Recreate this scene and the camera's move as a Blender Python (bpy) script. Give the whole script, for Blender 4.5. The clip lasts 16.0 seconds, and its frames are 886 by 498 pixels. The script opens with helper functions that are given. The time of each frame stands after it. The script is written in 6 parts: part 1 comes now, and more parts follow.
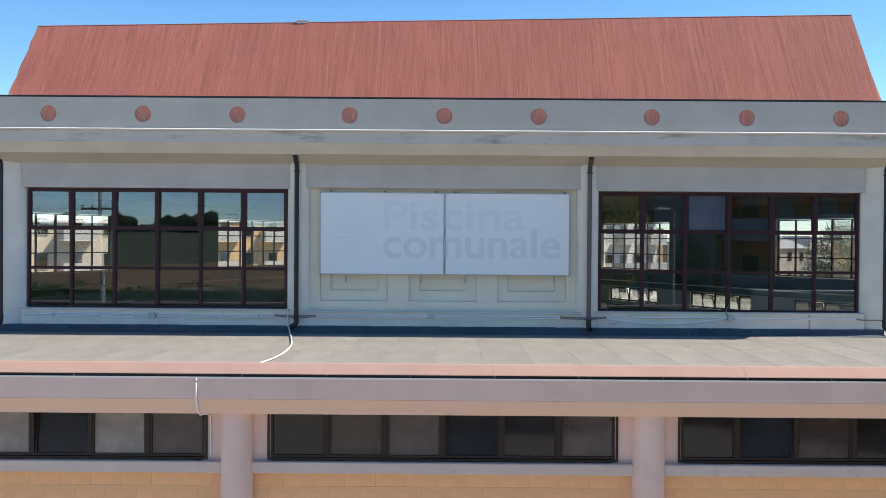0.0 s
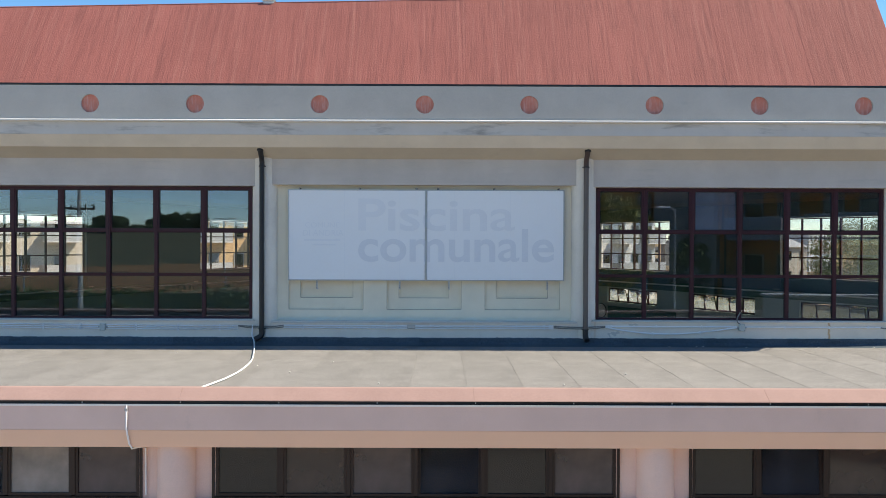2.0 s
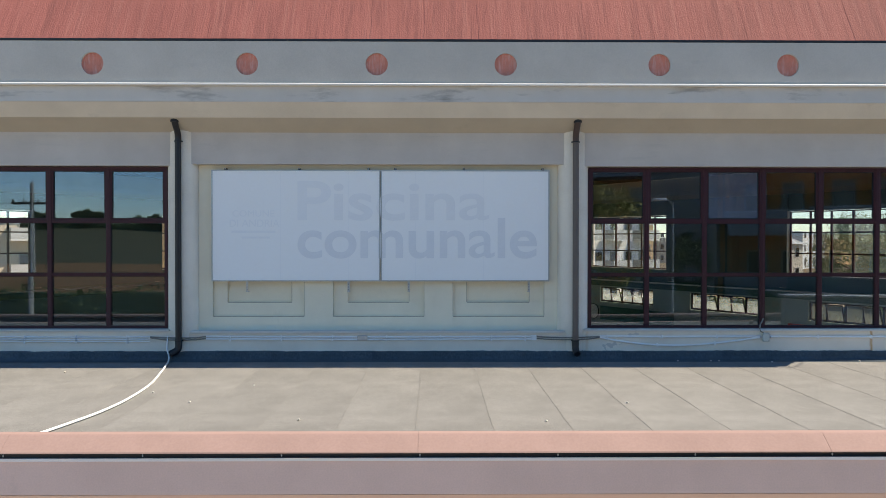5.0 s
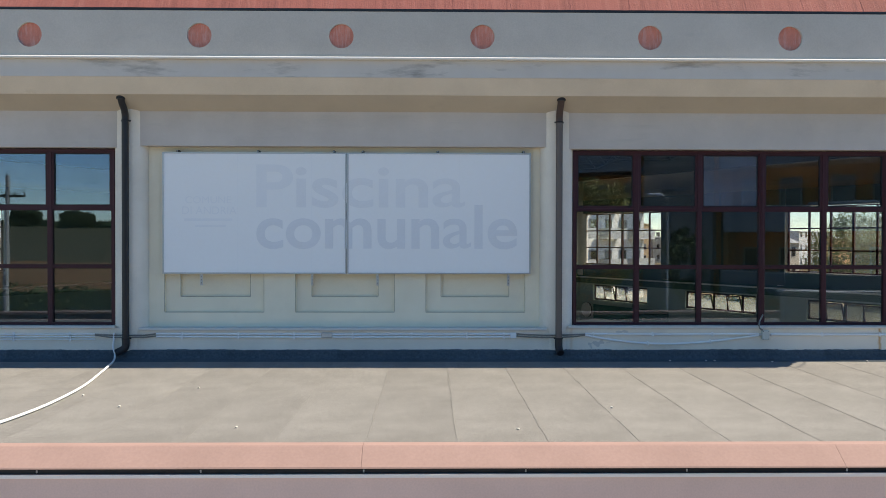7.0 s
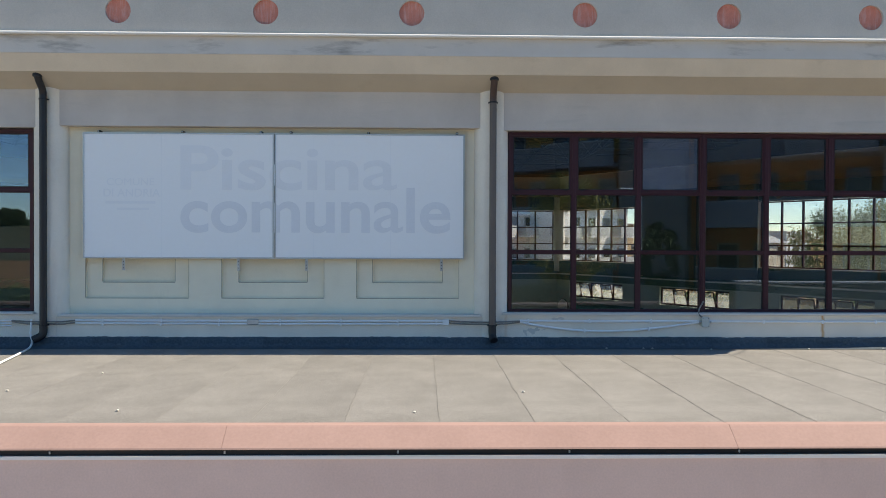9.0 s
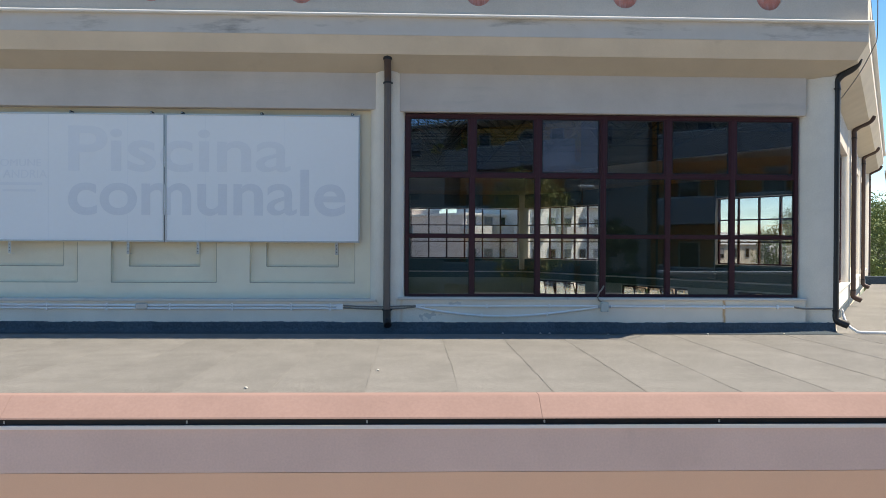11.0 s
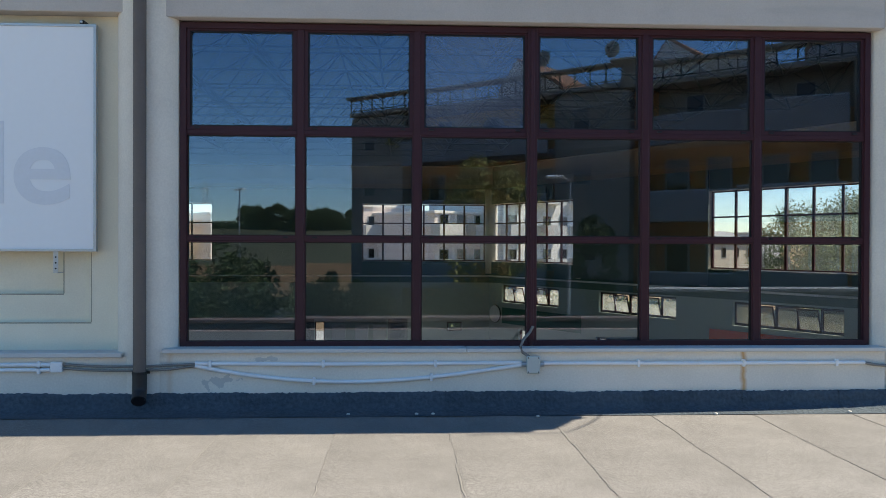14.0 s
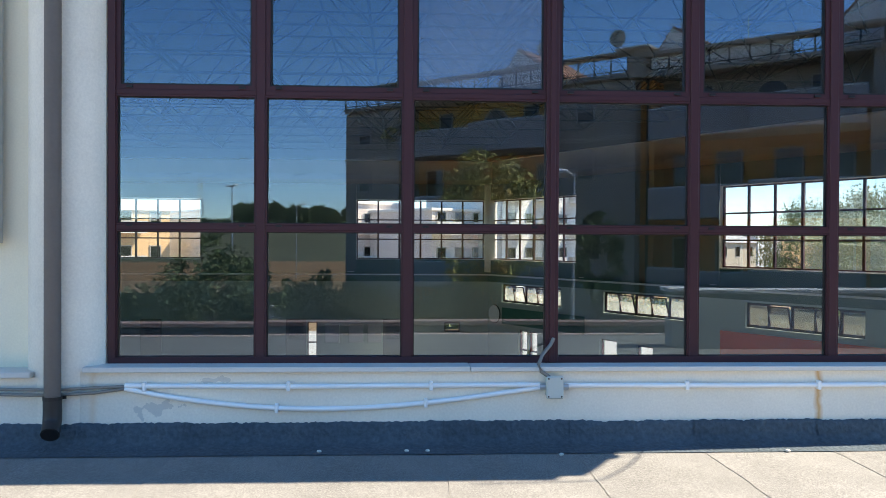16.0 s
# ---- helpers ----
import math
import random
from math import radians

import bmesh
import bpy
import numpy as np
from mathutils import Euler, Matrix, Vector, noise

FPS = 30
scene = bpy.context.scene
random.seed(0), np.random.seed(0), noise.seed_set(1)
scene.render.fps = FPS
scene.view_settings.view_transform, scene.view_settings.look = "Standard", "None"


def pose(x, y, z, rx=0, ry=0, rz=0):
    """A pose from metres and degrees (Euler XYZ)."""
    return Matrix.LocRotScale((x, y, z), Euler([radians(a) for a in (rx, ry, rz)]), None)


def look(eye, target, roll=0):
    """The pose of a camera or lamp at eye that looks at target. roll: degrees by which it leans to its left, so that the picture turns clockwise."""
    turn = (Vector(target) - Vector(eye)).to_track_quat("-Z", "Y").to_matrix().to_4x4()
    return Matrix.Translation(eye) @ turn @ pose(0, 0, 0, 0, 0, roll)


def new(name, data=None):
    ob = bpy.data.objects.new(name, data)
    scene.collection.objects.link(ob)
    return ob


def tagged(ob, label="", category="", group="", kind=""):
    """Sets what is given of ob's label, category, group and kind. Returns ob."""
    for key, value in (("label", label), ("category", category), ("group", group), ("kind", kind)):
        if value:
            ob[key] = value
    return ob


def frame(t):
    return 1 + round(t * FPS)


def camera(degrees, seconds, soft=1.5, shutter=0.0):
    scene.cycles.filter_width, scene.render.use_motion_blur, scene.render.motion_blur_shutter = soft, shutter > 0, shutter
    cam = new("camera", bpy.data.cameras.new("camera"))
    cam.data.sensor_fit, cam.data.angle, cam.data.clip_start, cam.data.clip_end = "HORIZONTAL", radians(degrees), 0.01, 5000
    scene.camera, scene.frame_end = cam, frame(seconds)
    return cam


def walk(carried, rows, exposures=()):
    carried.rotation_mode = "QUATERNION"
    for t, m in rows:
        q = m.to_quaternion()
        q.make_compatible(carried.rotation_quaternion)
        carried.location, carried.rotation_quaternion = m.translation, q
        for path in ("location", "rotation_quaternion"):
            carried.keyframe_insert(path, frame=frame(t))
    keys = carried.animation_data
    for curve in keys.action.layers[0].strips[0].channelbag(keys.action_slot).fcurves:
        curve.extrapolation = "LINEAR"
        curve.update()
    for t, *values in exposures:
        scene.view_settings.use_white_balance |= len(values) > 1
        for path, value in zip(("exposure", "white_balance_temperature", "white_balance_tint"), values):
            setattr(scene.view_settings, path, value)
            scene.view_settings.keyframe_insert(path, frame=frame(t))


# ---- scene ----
cam = camera(55.1, 16.0, soft=0.5)
PATH = [
    (0, (0.034, -20.464, 6.740), (0.031, -18.464, 6.722), 0.4),
    (0.5, (0.151, -20.317, 6.743), (0.142, -18.317, 6.728), 0.3),
    (1, (0.184, -19.919, 6.744), (0.179, -17.919, 6.728), 0.2),
    (1.5, (0.265, -19.261, 6.762), (0.265, -17.261, 6.747), 0.3),
    (2, (0.382, -18.528, 6.796), (0.385, -16.528, 6.777), 0.2),
    (2.5, (0.477, -17.825, 6.823), (0.483, -15.825, 6.801), 0.2),
    (3, (0.574, -17.137, 6.844), (0.579, -15.137, 6.820), 0.2),
    (3.5, (0.665, -16.603, 6.830), (0.674, -14.603, 6.807), 0.2),
    (4, (0.753, -16.114, 6.790), (0.768, -14.114, 6.767), 0.1),
    (6.5, (1.301, -14.171, 6.526), (1.330, -12.171, 6.504), 0.1),
    (7, (1.393, -13.973, 6.499), (1.424, -11.973, 6.476), 0.1),
    (7.5, (1.598, -13.786, 6.465), (1.626, -11.786, 6.442), 0.2),
    (8, (1.814, -13.681, 6.421), (1.845, -11.681, 6.397), 0.1),
    (8.5, (2.080, -13.625, 6.339), (2.116, -11.625, 6.320), 0.2),
    (9, (2.374, -13.570, 6.234), (2.423, -11.571, 6.213), 0.2),
    (9.5, (2.785, -13.511, 6.134), (2.826, -11.511, 6.116), 0.2),
    (10, (3.140, -13.503, 6.044), (3.193, -11.504, 6.028), 0.2),
    (10.2, (3.259, -13.481, 6.013), (3.319, -11.482, 6.000), 0.3),
    (12.5, (5.109, -11.735, 5.882), (5.194, -9.737, 5.868), 0.1),
    (13, (5.387, -10.439, 5.900), (5.476, -8.441, 5.889), 0.1),
    (13.5, (5.588, -9.137, 5.935), (5.678, -7.139, 5.927), 0.1),
    (14, (5.689, -7.652, 6.018), (5.789, -5.655, 6.003), 0.2),
    (14.5, (5.744, -6.624, 6.040), (5.850, -4.627, 6.028), 0.2),
    (15, (5.759, -6.112, 5.989), (5.871, -4.115, 5.978), 0.2),
    (15.5, (5.771, -6.043, 5.954), (5.878, -4.046, 5.940), 0.3),
    (16, (5.766, -6.086, 5.957), (5.872, -4.089, 5.939), 0.3),
]
EXPOSURE = [(t, e, k, 9) for t, e, k in ((0, 0.88, 8100), (3.5, 0.87, 8350), (6.5, 0.83, 8550), (10.0, 0.84, 8480), (12.5, 0.68, 8300), (13.5, 0.78, 8250), (14.0, 0.94, 8250), (14.5, 1.25, 8300), (15.0, 1.57, 8350), (16, 1.70, 8350))]
walk(cam, [(t, look(eye, target, roll)) for t, eye, target, roll in PATH], EXPOSURE)

# ---- light ----
SUN = Vector((0.86, 0.060, 1.0)).normalized()
world = bpy.data.worlds.new("sky")
scene.world = world
world.use_nodes = True
wn = world.node_tree.nodes
sky = wn.new("ShaderNodeTexSky")
sky.sky_type = "NISHITA"
sky.sun_disc = False
sky.sun_elevation = math.asin(SUN.z)
sky.sun_rotation = math.atan2(SUN.x, SUN.y)
sky.altitude = 1200
sky.air_density, sky.dust_density, sky.ozone_density = 0.8, 0.0, 3.0
wn["Background"].inputs[1].default_value = 0.15
vivid = wn.new("ShaderNodeHueSaturation")
vivid.inputs["Saturation"].default_value = 1.25
world.node_tree.links.new(sky.outputs[0], vivid.inputs["Color"])
world.node_tree.links.new(vivid.outputs[0], wn["Background"].inputs[0])
sun = new("sun", bpy.data.lights.new("sun", "SUN"))
sun.data.energy, sun.data.angle, sun.data.color = 4.6, radians(0.5), (1.0, 0.975, 0.94)
sun.matrix_world = look(SUN * 80, (0, 0, 0))

# ---- materials ----


def material(name, color, rough=0.7, vary=0.12, scale=3.0, fine=60.0, bump=0.15, metal=0.0, stain=None, streak=0.0, spec=0.4, rand=0.0, distance=0.004, grain=0.45, body=0.75, lo=0.3, hi=0.9, own=False):
    """A surface with large soft variation, fine grain, bump and, if given, stains; streak draws the stains out along z."""
    m = bpy.data.materials.new(name)
    m.use_nodes = True
    t = m.node_tree
    n, l = t.nodes, t.links
    p = n["Principled BSDF"]
    p.inputs["Roughness"].default_value = rough
    p.inputs["Metallic"].default_value = metal
    p.inputs["Specular IOR Level"].default_value = spec
    co = n.new("ShaderNodeTexCoord")
    big = n.new("ShaderNodeTexNoise")
    big.inputs["Scale"].default_value = scale
    big.inputs["Detail"].default_value = 8
    big.inputs["Roughness"].default_value = 0.6
    small = n.new("ShaderNodeTexNoise")
    small.inputs["Scale"].default_value = fine
    small.inputs["Detail"].default_value = 3
    for k in (big, small):
        l.new(co.outputs["Object"], k.inputs["Vector"])
    add = n.new("ShaderNodeMath")
    add.operation = "MULTIPLY_ADD"
    add.inputs[1].default_value = grain
    l.new(small.outputs["Fac"], add.inputs[0])
    half = n.new("ShaderNodeMath")
    half.operation = "MULTIPLY"
    half.inputs[1].default_value = body
    l.new(big.outputs["Fac"], half.inputs[0])
    l.new(half.outputs[0], add.inputs[2])
    last = add.outputs[0]
    if rand:
        info = n.new("ShaderNodeObjectInfo")
        r = n.new("ShaderNodeMath")
        r.operation = "MULTIPLY_ADD"
        r.inputs[1].default_value = rand
        l.new(info.outputs["Random"], r.inputs[0])
        l.new(last, r.inputs[2])
        sub = n.new("ShaderNodeMath")
        sub.operation = "SUBTRACT"
        sub.inputs[1].default_value = rand / 2
        l.new(r.outputs[0], sub.inputs[0])
        last = sub.outputs[0]
    ramp = n.new("ShaderNodeValToRGB")
    e = ramp.color_ramp.elements
    e[0].position, e[1].position = lo, hi
    e[0].color = (*[c * (1 - vary) for c in color], 1)
    e[1].color = (*[min(1, c * (1 + vary)) for c in color], 1)
    l.new(last, ramp.inputs[0])
    out = ramp.outputs[0]
    if stain:
        mp = n.new("ShaderNodeMapping")
        mp.inputs["Scale"].default_value = (1, 1, 1 - streak)
        l.new(co.outputs["Object"], mp.inputs["Vector"])
        if own:
            who = n.new("ShaderNodeObjectInfo")
            far = n.new("ShaderNodeMath")
            far.operation = "MULTIPLY"
            far.inputs[1].default_value = 37.0
            l.new(who.outputs["Random"], far.inputs[0])
            l.new(far.outputs[0], mp.inputs["Location"])
        s = n.new("ShaderNodeTexNoise")
        s.inputs["Scale"].default_value = stain[1]
        s.inputs["Detail"].default_value = 8
        s.inputs["Roughness"].default_value = 0.65
        l.new(mp.outputs[0], s.inputs["Vector"])
        sr = n.new("ShaderNodeValToRGB")
        sr.color_ramp.elements[0].position, sr.color_ramp.elements[1].position = stain[2], stain[2] + 0.18
        l.new(s.outputs["Fac"], sr.inputs[0])
        mix = n.new("ShaderNodeMix")
        mix.data_type = "RGBA"
        fac = n.new("ShaderNodeMath")
        fac.operation = "MULTIPLY"
        fac.inputs[1].default_value = stain[3]
        l.new(sr.outputs[0], fac.inputs[0])
        l.new(fac.outputs[0], mix.inputs["Factor"])
        l.new(out, mix.inputs["A"])
        mix.inputs["B"].default_value = (*stain[0], 1)
        out = mix.outputs["Result"]
    l.new(out, p.inputs["Base Color"])
    if bump:
        b = n.new("ShaderNodeBump")
        b.inputs["Strength"].default_value = bump
        b.inputs["Distance"].default_value = distance
        l.new(small.outputs["Fac"], b.inputs["Height"])
        l.new(b.outputs[0], p.inputs["Normal"])
    return m


def glass_material(name, ior, tint, dust=0.0, rough=0.0, film=(0.62, 0.64, 0.66), sheen=(1.0, 1.0, 1.0), glow=False):
    m = bpy.data.materials.new(name)
    m.use_nodes = True
    t = m.node_tree
    n, l = t.nodes, t.links
    n.remove(n["Principled BSDF"])
    clear = n.new("ShaderNodeBsdfTransparent")
    clear.inputs[0].default_value = (*tint, 1)
    gloss = n.new("ShaderNodeBsdfGlossy")
    gloss.inputs["Roughness"].default_value = rough
    gloss.inputs["Color"].default_value = (*sheen, 1)
    face = n.new("ShaderNodeLayerWeight")
    face.inputs[0].default_value = 0.5
    power = n.new("ShaderNodeMath")
    power.operation = "POWER"
    power.inputs[1].default_value = 5.0
    l.new(face.outputs["Facing"], power.inputs[0])
    f0 = ((ior - 1) / (ior + 1)) ** 2
    fres = n.new("ShaderNodeMath")
    fres.operation = "MULTIPLY_ADD"
    fres.inputs[1].default_value, fres.inputs[2].default_value = 1 - f0, f0
    l.new(power.outputs[0], fres.inputs[0])
    mix = n.new("ShaderNodeMixShader")
    l.new(fres.outputs[0], mix.inputs[0])
    l.new(clear.outputs[0], mix.inputs[1])
    l.new(gloss.outputs[0], mix.inputs[2])
    out = mix.outputs[0]
    if dust:
        co = n.new("ShaderNodeTexCoord")
        ns = n.new("ShaderNodeTexNoise")
        ns.inputs["Scale"].default_value = 2.2
        ns.inputs["Detail"].default_value = 4
        l.new(co.outputs["Object"], ns.inputs["Vector"])
        rp = n.new("ShaderNodeMath")
        rp.operation = "MULTIPLY"
        rp.inputs[1].default_value = dust * 2
        l.new(ns.outputs["Fac"], rp.inputs[0])
        dif = n.new("ShaderNodeBsdfDiffuse")
        dif.inputs[0].default_value = (*film, 1)
        coat = dif.outputs[0]
        if glow:
            back = n.new("ShaderNodeBsdfTranslucent")
            back.inputs[0].default_value = (*film, 1)
            both = n.new("ShaderNodeMixShader")
            l.new(dif.outputs[0], both.inputs[1])
            l.new(back.outputs[0], both.inputs[2])
            coat = both.outputs[0]
        m2 = n.new("ShaderNodeMixShader")
        l.new(rp.outputs[0], m2.inputs[0])
        l.new(out, m2.inputs[1])
        l.new(coat, m2.inputs[2])
        out = m2.outputs[0]
    l.new(out, n["Material Output"].inputs[0])
    return m


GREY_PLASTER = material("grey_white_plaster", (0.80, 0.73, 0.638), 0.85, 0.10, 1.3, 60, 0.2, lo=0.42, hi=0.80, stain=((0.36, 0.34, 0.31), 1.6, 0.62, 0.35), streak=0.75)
# The beam's darker grey holds the shade the eaves throw on it.
BEAM_PLASTER = material("shaded_grey_beam_plaster", (0.57, 0.515, 0.472), 0.85, 0.10, 1.2, 90, 0.2, lo=0.42, hi=0.78, stain=((0.44, 0.42, 0.39), 1.1, 0.56, 0.45), streak=-6.0)
FASCIA_PLASTER = material("grey_fascia_plaster", (0.575, 0.515, 0.452), 0.85, 0.10, 0.9, 60, 0.15, lo=0.42, hi=0.78, stain=((0.40, 0.385, 0.36), 1.2, 0.6, 0.4), streak=-2.0)
BAND_PLASTER = material("stained_band_plaster", (0.62, 0.57, 0.52), 0.85, 0.10, 2.0, 90, 0.2, stain=((0.16, 0.145, 0.13), 0.9, 0.535, 0.7), streak=-4.0)
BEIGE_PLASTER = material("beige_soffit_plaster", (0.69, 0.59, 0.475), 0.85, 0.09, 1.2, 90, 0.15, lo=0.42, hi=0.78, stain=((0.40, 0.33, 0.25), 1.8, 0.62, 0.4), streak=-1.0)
# Darker copy of the cove's beige, with the soffit's shade in it.
SOFFIT_PLASTER = material("shaded_soffit_plaster", (0.535, 0.465, 0.375), 0.85, 0.08, 1.2, 90, 0.15, lo=0.42, hi=0.78, stain=((0.34, 0.28, 0.21), 1.5, 0.62, 0.4), streak=-1.5)
OCHRE_PLASTER = material("pale_cream_plaster", (0.85, 0.77, 0.61), 0.85, 0.06, 1.6, 70, 0.2, lo=0.42, hi=0.80, stain=((0.50, 0.44, 0.33), 2.0, 0.62, 0.35), streak=0.7)
INNER_LOW = material("pale_green_inner_wall", (0.37, 0.44, 0.40), 0.8, 0.05, 0.6, 40, 0.05)
# Dark tone puts the hall's dimness into the upper lining's colour.
INNER_WALL = material("dim_hall_lining", (0.085, 0.122, 0.118), 0.8, 0.05, 0.6, 40, 0.05)
INNER_DARK = material("inner_green_band", (0.04, 0.10, 0.08), 0.6, 0.06, 0.6, 40, 0.05)
INNER_RED = material("inner_red_band", (0.80, 0.09, 0.03), 0.6, 0.06, 0.6, 40, 0.05)
PINK_PLASTER = material("pinkish_grey_plaster", (0.77, 0.56, 0.50), 0.85, 0.08, 1.0, 60, 0.15, lo=0.42, hi=0.78, stain=((0.34, 0.29, 0.27), 1.5, 0.63, 0.35), streak=0.4)
PEACH_PLASTER = material("peach_plaster", (0.86, 0.55, 0.405), 0.85, 0.05, 1.0, 90, 0.15)
COPING = material("pink_metal_coping", (0.342, 0.228, 0.203), 0.85, 0.11, 1.6, 40, 0.08, spec=0.2, lo=0.4, hi=0.85, stain=((0.27, 0.165, 0.145), 5.0, 0.60, 0.35))
CIRCLE_RED = material("weathered_red_disc", (0.66, 0.23, 0.17), 0.9, 0.25, 5, 70, 0.4, stain=((0.74, 0.46, 0.41), 22, 0.47, 0.6), streak=0.86, own=True)
FELT = material("mineral_roofing_felt", (0.213, 0.209, 0.201), 0.95, 0.42, 1.3, 150, 0.35, grain=1.2, body=0.32, lo=0.6, hi=0.97, stain=((0.165, 0.161, 0.148), 2.4, 0.56, 0.35), rand=0.05, spec=0.2)
# Bitumen felt; the blue-dark of shade is put into its colour.
FELT_DARK = material("shade_dark_bitumen", (0.066, 0.090, 0.110), 0.9, 0.35, 2.5, 32, 1.0, distance=0.02, grain=0.9, body=0.5, lo=0.4, hi=1.0, stain=((0.17, 0.18, 0.18), 5.0, 0.6, 0.5), rand=0.15, spec=0.25)
BITUMEN = material("bitumen_seam", (0.207, 0.201, 0.188), 0.8, 0.2, 4, 60, 0.4)
FRAME = material("maroon_brown_aluminium", (0.058, 0.0175, 0.023), 0.5, 0.12, 2.0, 80, 0.04, spec=0.3)
FRAME_DARK = material("dark_brown_aluminium", (0.022, 0.012, 0.011), 0.5, 0.12, 2.0, 80, 0.04)
SLOT = material("black_plastic", (0.012, 0.011, 0.012), 0.5, 0.1, 3, 40, 0.0)
PIPE_BROWN = material("brown_painted_pipe", (0.085, 0.052, 0.044), 0.5, 0.15, 4, 40, 0.06, stain=((0.15, 0.10, 0.085), 6, 0.6, 0.4))
PIPE_TAUPE = material("faded_taupe_pipe", (0.14, 0.112, 0.10), 0.55, 0.12, 4, 40, 0.06)
PIPE_BLACK = material("black_downpipe", (0.022, 0.021, 0.023), 0.45, 0.15, 4, 40, 0.06)
CONDUIT = material("white_pvc_conduit", (0.82, 0.83, 0.84), 0.4, 0.05, 4, 40, 0.02, spec=0.5)
CABLE = material("grey_cable", (0.23, 0.21, 0.19), 0.6, 0.1, 4, 40, 0.05)
SIGN_WHITE = material("white_sign_sheet", (0.90, 0.905, 0.91), 0.45, 0.02, 0.7, 20, 0.02, stain=((0.74, 0.76, 0.79), 1.0, 0.62, 0.3))
SIGN_GHOST = material("faded_grey_lettering", (0.775, 0.79, 0.82), 0.5, 0.05, 2.5, 30, 0.0)
SIGN_FAINT = material("faint_grey_lettering", (0.845, 0.858, 0.88), 0.5, 0.03, 2.5, 30, 0.0)
ALU = material("grey_aluminium", (0.48, 0.49, 0.50), 0.4, 0.08, 3, 60, 0.04, metal=0.6)
SILL = material("pale_stone_sill", (0.62, 0.60, 0.57), 0.7, 0.08, 2.0, 60, 0.1, stain=((0.30, 0.28, 0.26), 2.5, 0.62, 0.6))
CRACKED_SILL = material("cracked_plaster_sill", (0.63, 0.52, 0.48), 0.85, 0.08, 2.0, 60, 0.15, stain=((0.22, 0.20, 0.19), 2.2, 0.60, 0.75))
TUFF = material("ochre_tuff_block", (0.86, 0.50, 0.28), 0.95, 0.16, 3.0, 40, 0.6, rand=0.06)
MORTAR = material("pale_mortar", (0.82, 0.48, 0.27), 0.95, 0.08, 4.0, 50, 0.3)
# The reflected sky's deep blue is put into the sheen colour.
GLASS = glass_material("blue_sheen_window_glass", 1.9, (0.955, 0.96, 0.96), sheen=(0.58, 0.765, 0.99))
GLASS_CLEAR = glass_material("clear_window_glass", 1.5, (0.89, 0.90, 0.91))
GLASS_DUSTY = glass_material("dusty_window_glass", 1.6, (0.80, 0.83, 0.86), 0.035, film=(0.50, 0.56, 0.62))
GLASS_HAZE = glass_material("hazy_window_glass", 1.9, (0.80, 0.82, 0.86), 0.17, film=(0.30, 0.35, 0.44), sheen=(0.58, 0.765, 0.99))
# Whitish diffuse film mixed over the glass.
GLASS_FILM = glass_material("pale_filmed_glass", 1.5, (0.95, 0.96, 0.97), 0.22, film=(0.72, 0.75, 0.78))
GLASS_VEIL = glass_material("veiled_window_glass", 1.5, (0.78, 0.82, 0.85), 0.06, film=(0.60, 0.66, 0.66), glow=True)
GLASS_DIM = glass_material("dim_frosted_glass", 1.5, (0.5, 0.52, 0.5), 0.42, film=(0.16, 0.18, 0.165), glow=True)
GLASS_FROST = glass_material("frosted_hopper_glass", 1.5, (0.9, 0.92, 0.9), 0.30, film=(0.62, 0.66, 0.64), glow=True)
TRUSS = material("blue_grey_steel", (0.036, 0.040, 0.044), 0.9, 0.1, 3, 40, 0.0, spec=0.05)
CEIL = material("dark_ceiling_boards", (0.06, 0.055, 0.052), 0.8, 0.1, 1, 30, 0.05)


def red_roof():
    """Red felt in vertical strips: streaks run down the slope."""
    m = material("weathered_red_roofing", (0.305, 0.100, 0.085), 0.9, 0.14, 0.6, 40, 0.5, stain=((0.37, 0.155, 0.13), 2.6, 0.52, 0.5), rand=0.2, distance=0.01)
    n, l = m.node_tree.nodes, m.node_tree.links
    for nd in n:
        if nd.type == "MAPPING":
            nd.inputs["Scale"].default_value = (3.0, 0.12, 0.12)
    p = n["Principled BSDF"]
    base = p.inputs["Base Color"].links[0].from_socket
    co = n.new("ShaderNodeTexCoord")
    mp = n.new("ShaderNodeMapping")
    mp.inputs["Scale"].default_value = (7.0, 0.45, 0.45)
    l.new(co.outputs["Object"], mp.inputs["Vector"])
    ns = n.new("ShaderNodeTexNoise")
    ns.inputs["Scale"].default_value = 1.4
    ns.inputs["Detail"].default_value = 7
    ns.inputs["Roughness"].default_value = 0.7
    l.new(mp.outputs[0], ns.inputs["Vector"])
    rp = n.new("ShaderNodeValToRGB")
    rp.color_ramp.elements[0].position, rp.color_ramp.elements[1].position = 0.36, 0.52
    l.new(ns.outputs["Fac"], rp.inputs[0])
    mix = n.new("ShaderNodeMix")
    mix.data_type = "RGBA"
    l.new(rp.outputs[0], mix.inputs["Factor"])
    mix.inputs["A"].default_value = (0.245, 0.082, 0.071, 1)
    l.new(base, mix.inputs["B"])
    l.new(mix.outputs["Result"], p.inputs["Base Color"])
    b2 = n.new("ShaderNodeBump")
    b2.inputs["Strength"].default_value = 0.55
    b2.inputs["Distance"].default_value = 0.02
    l.new(ns.outputs["Fac"], b2.inputs["Height"])
    l.new(p.inputs["Normal"].links[0].from_socket, b2.inputs["Normal"])
    l.new(b2.outputs[0], p.inputs["Normal"])
    return m


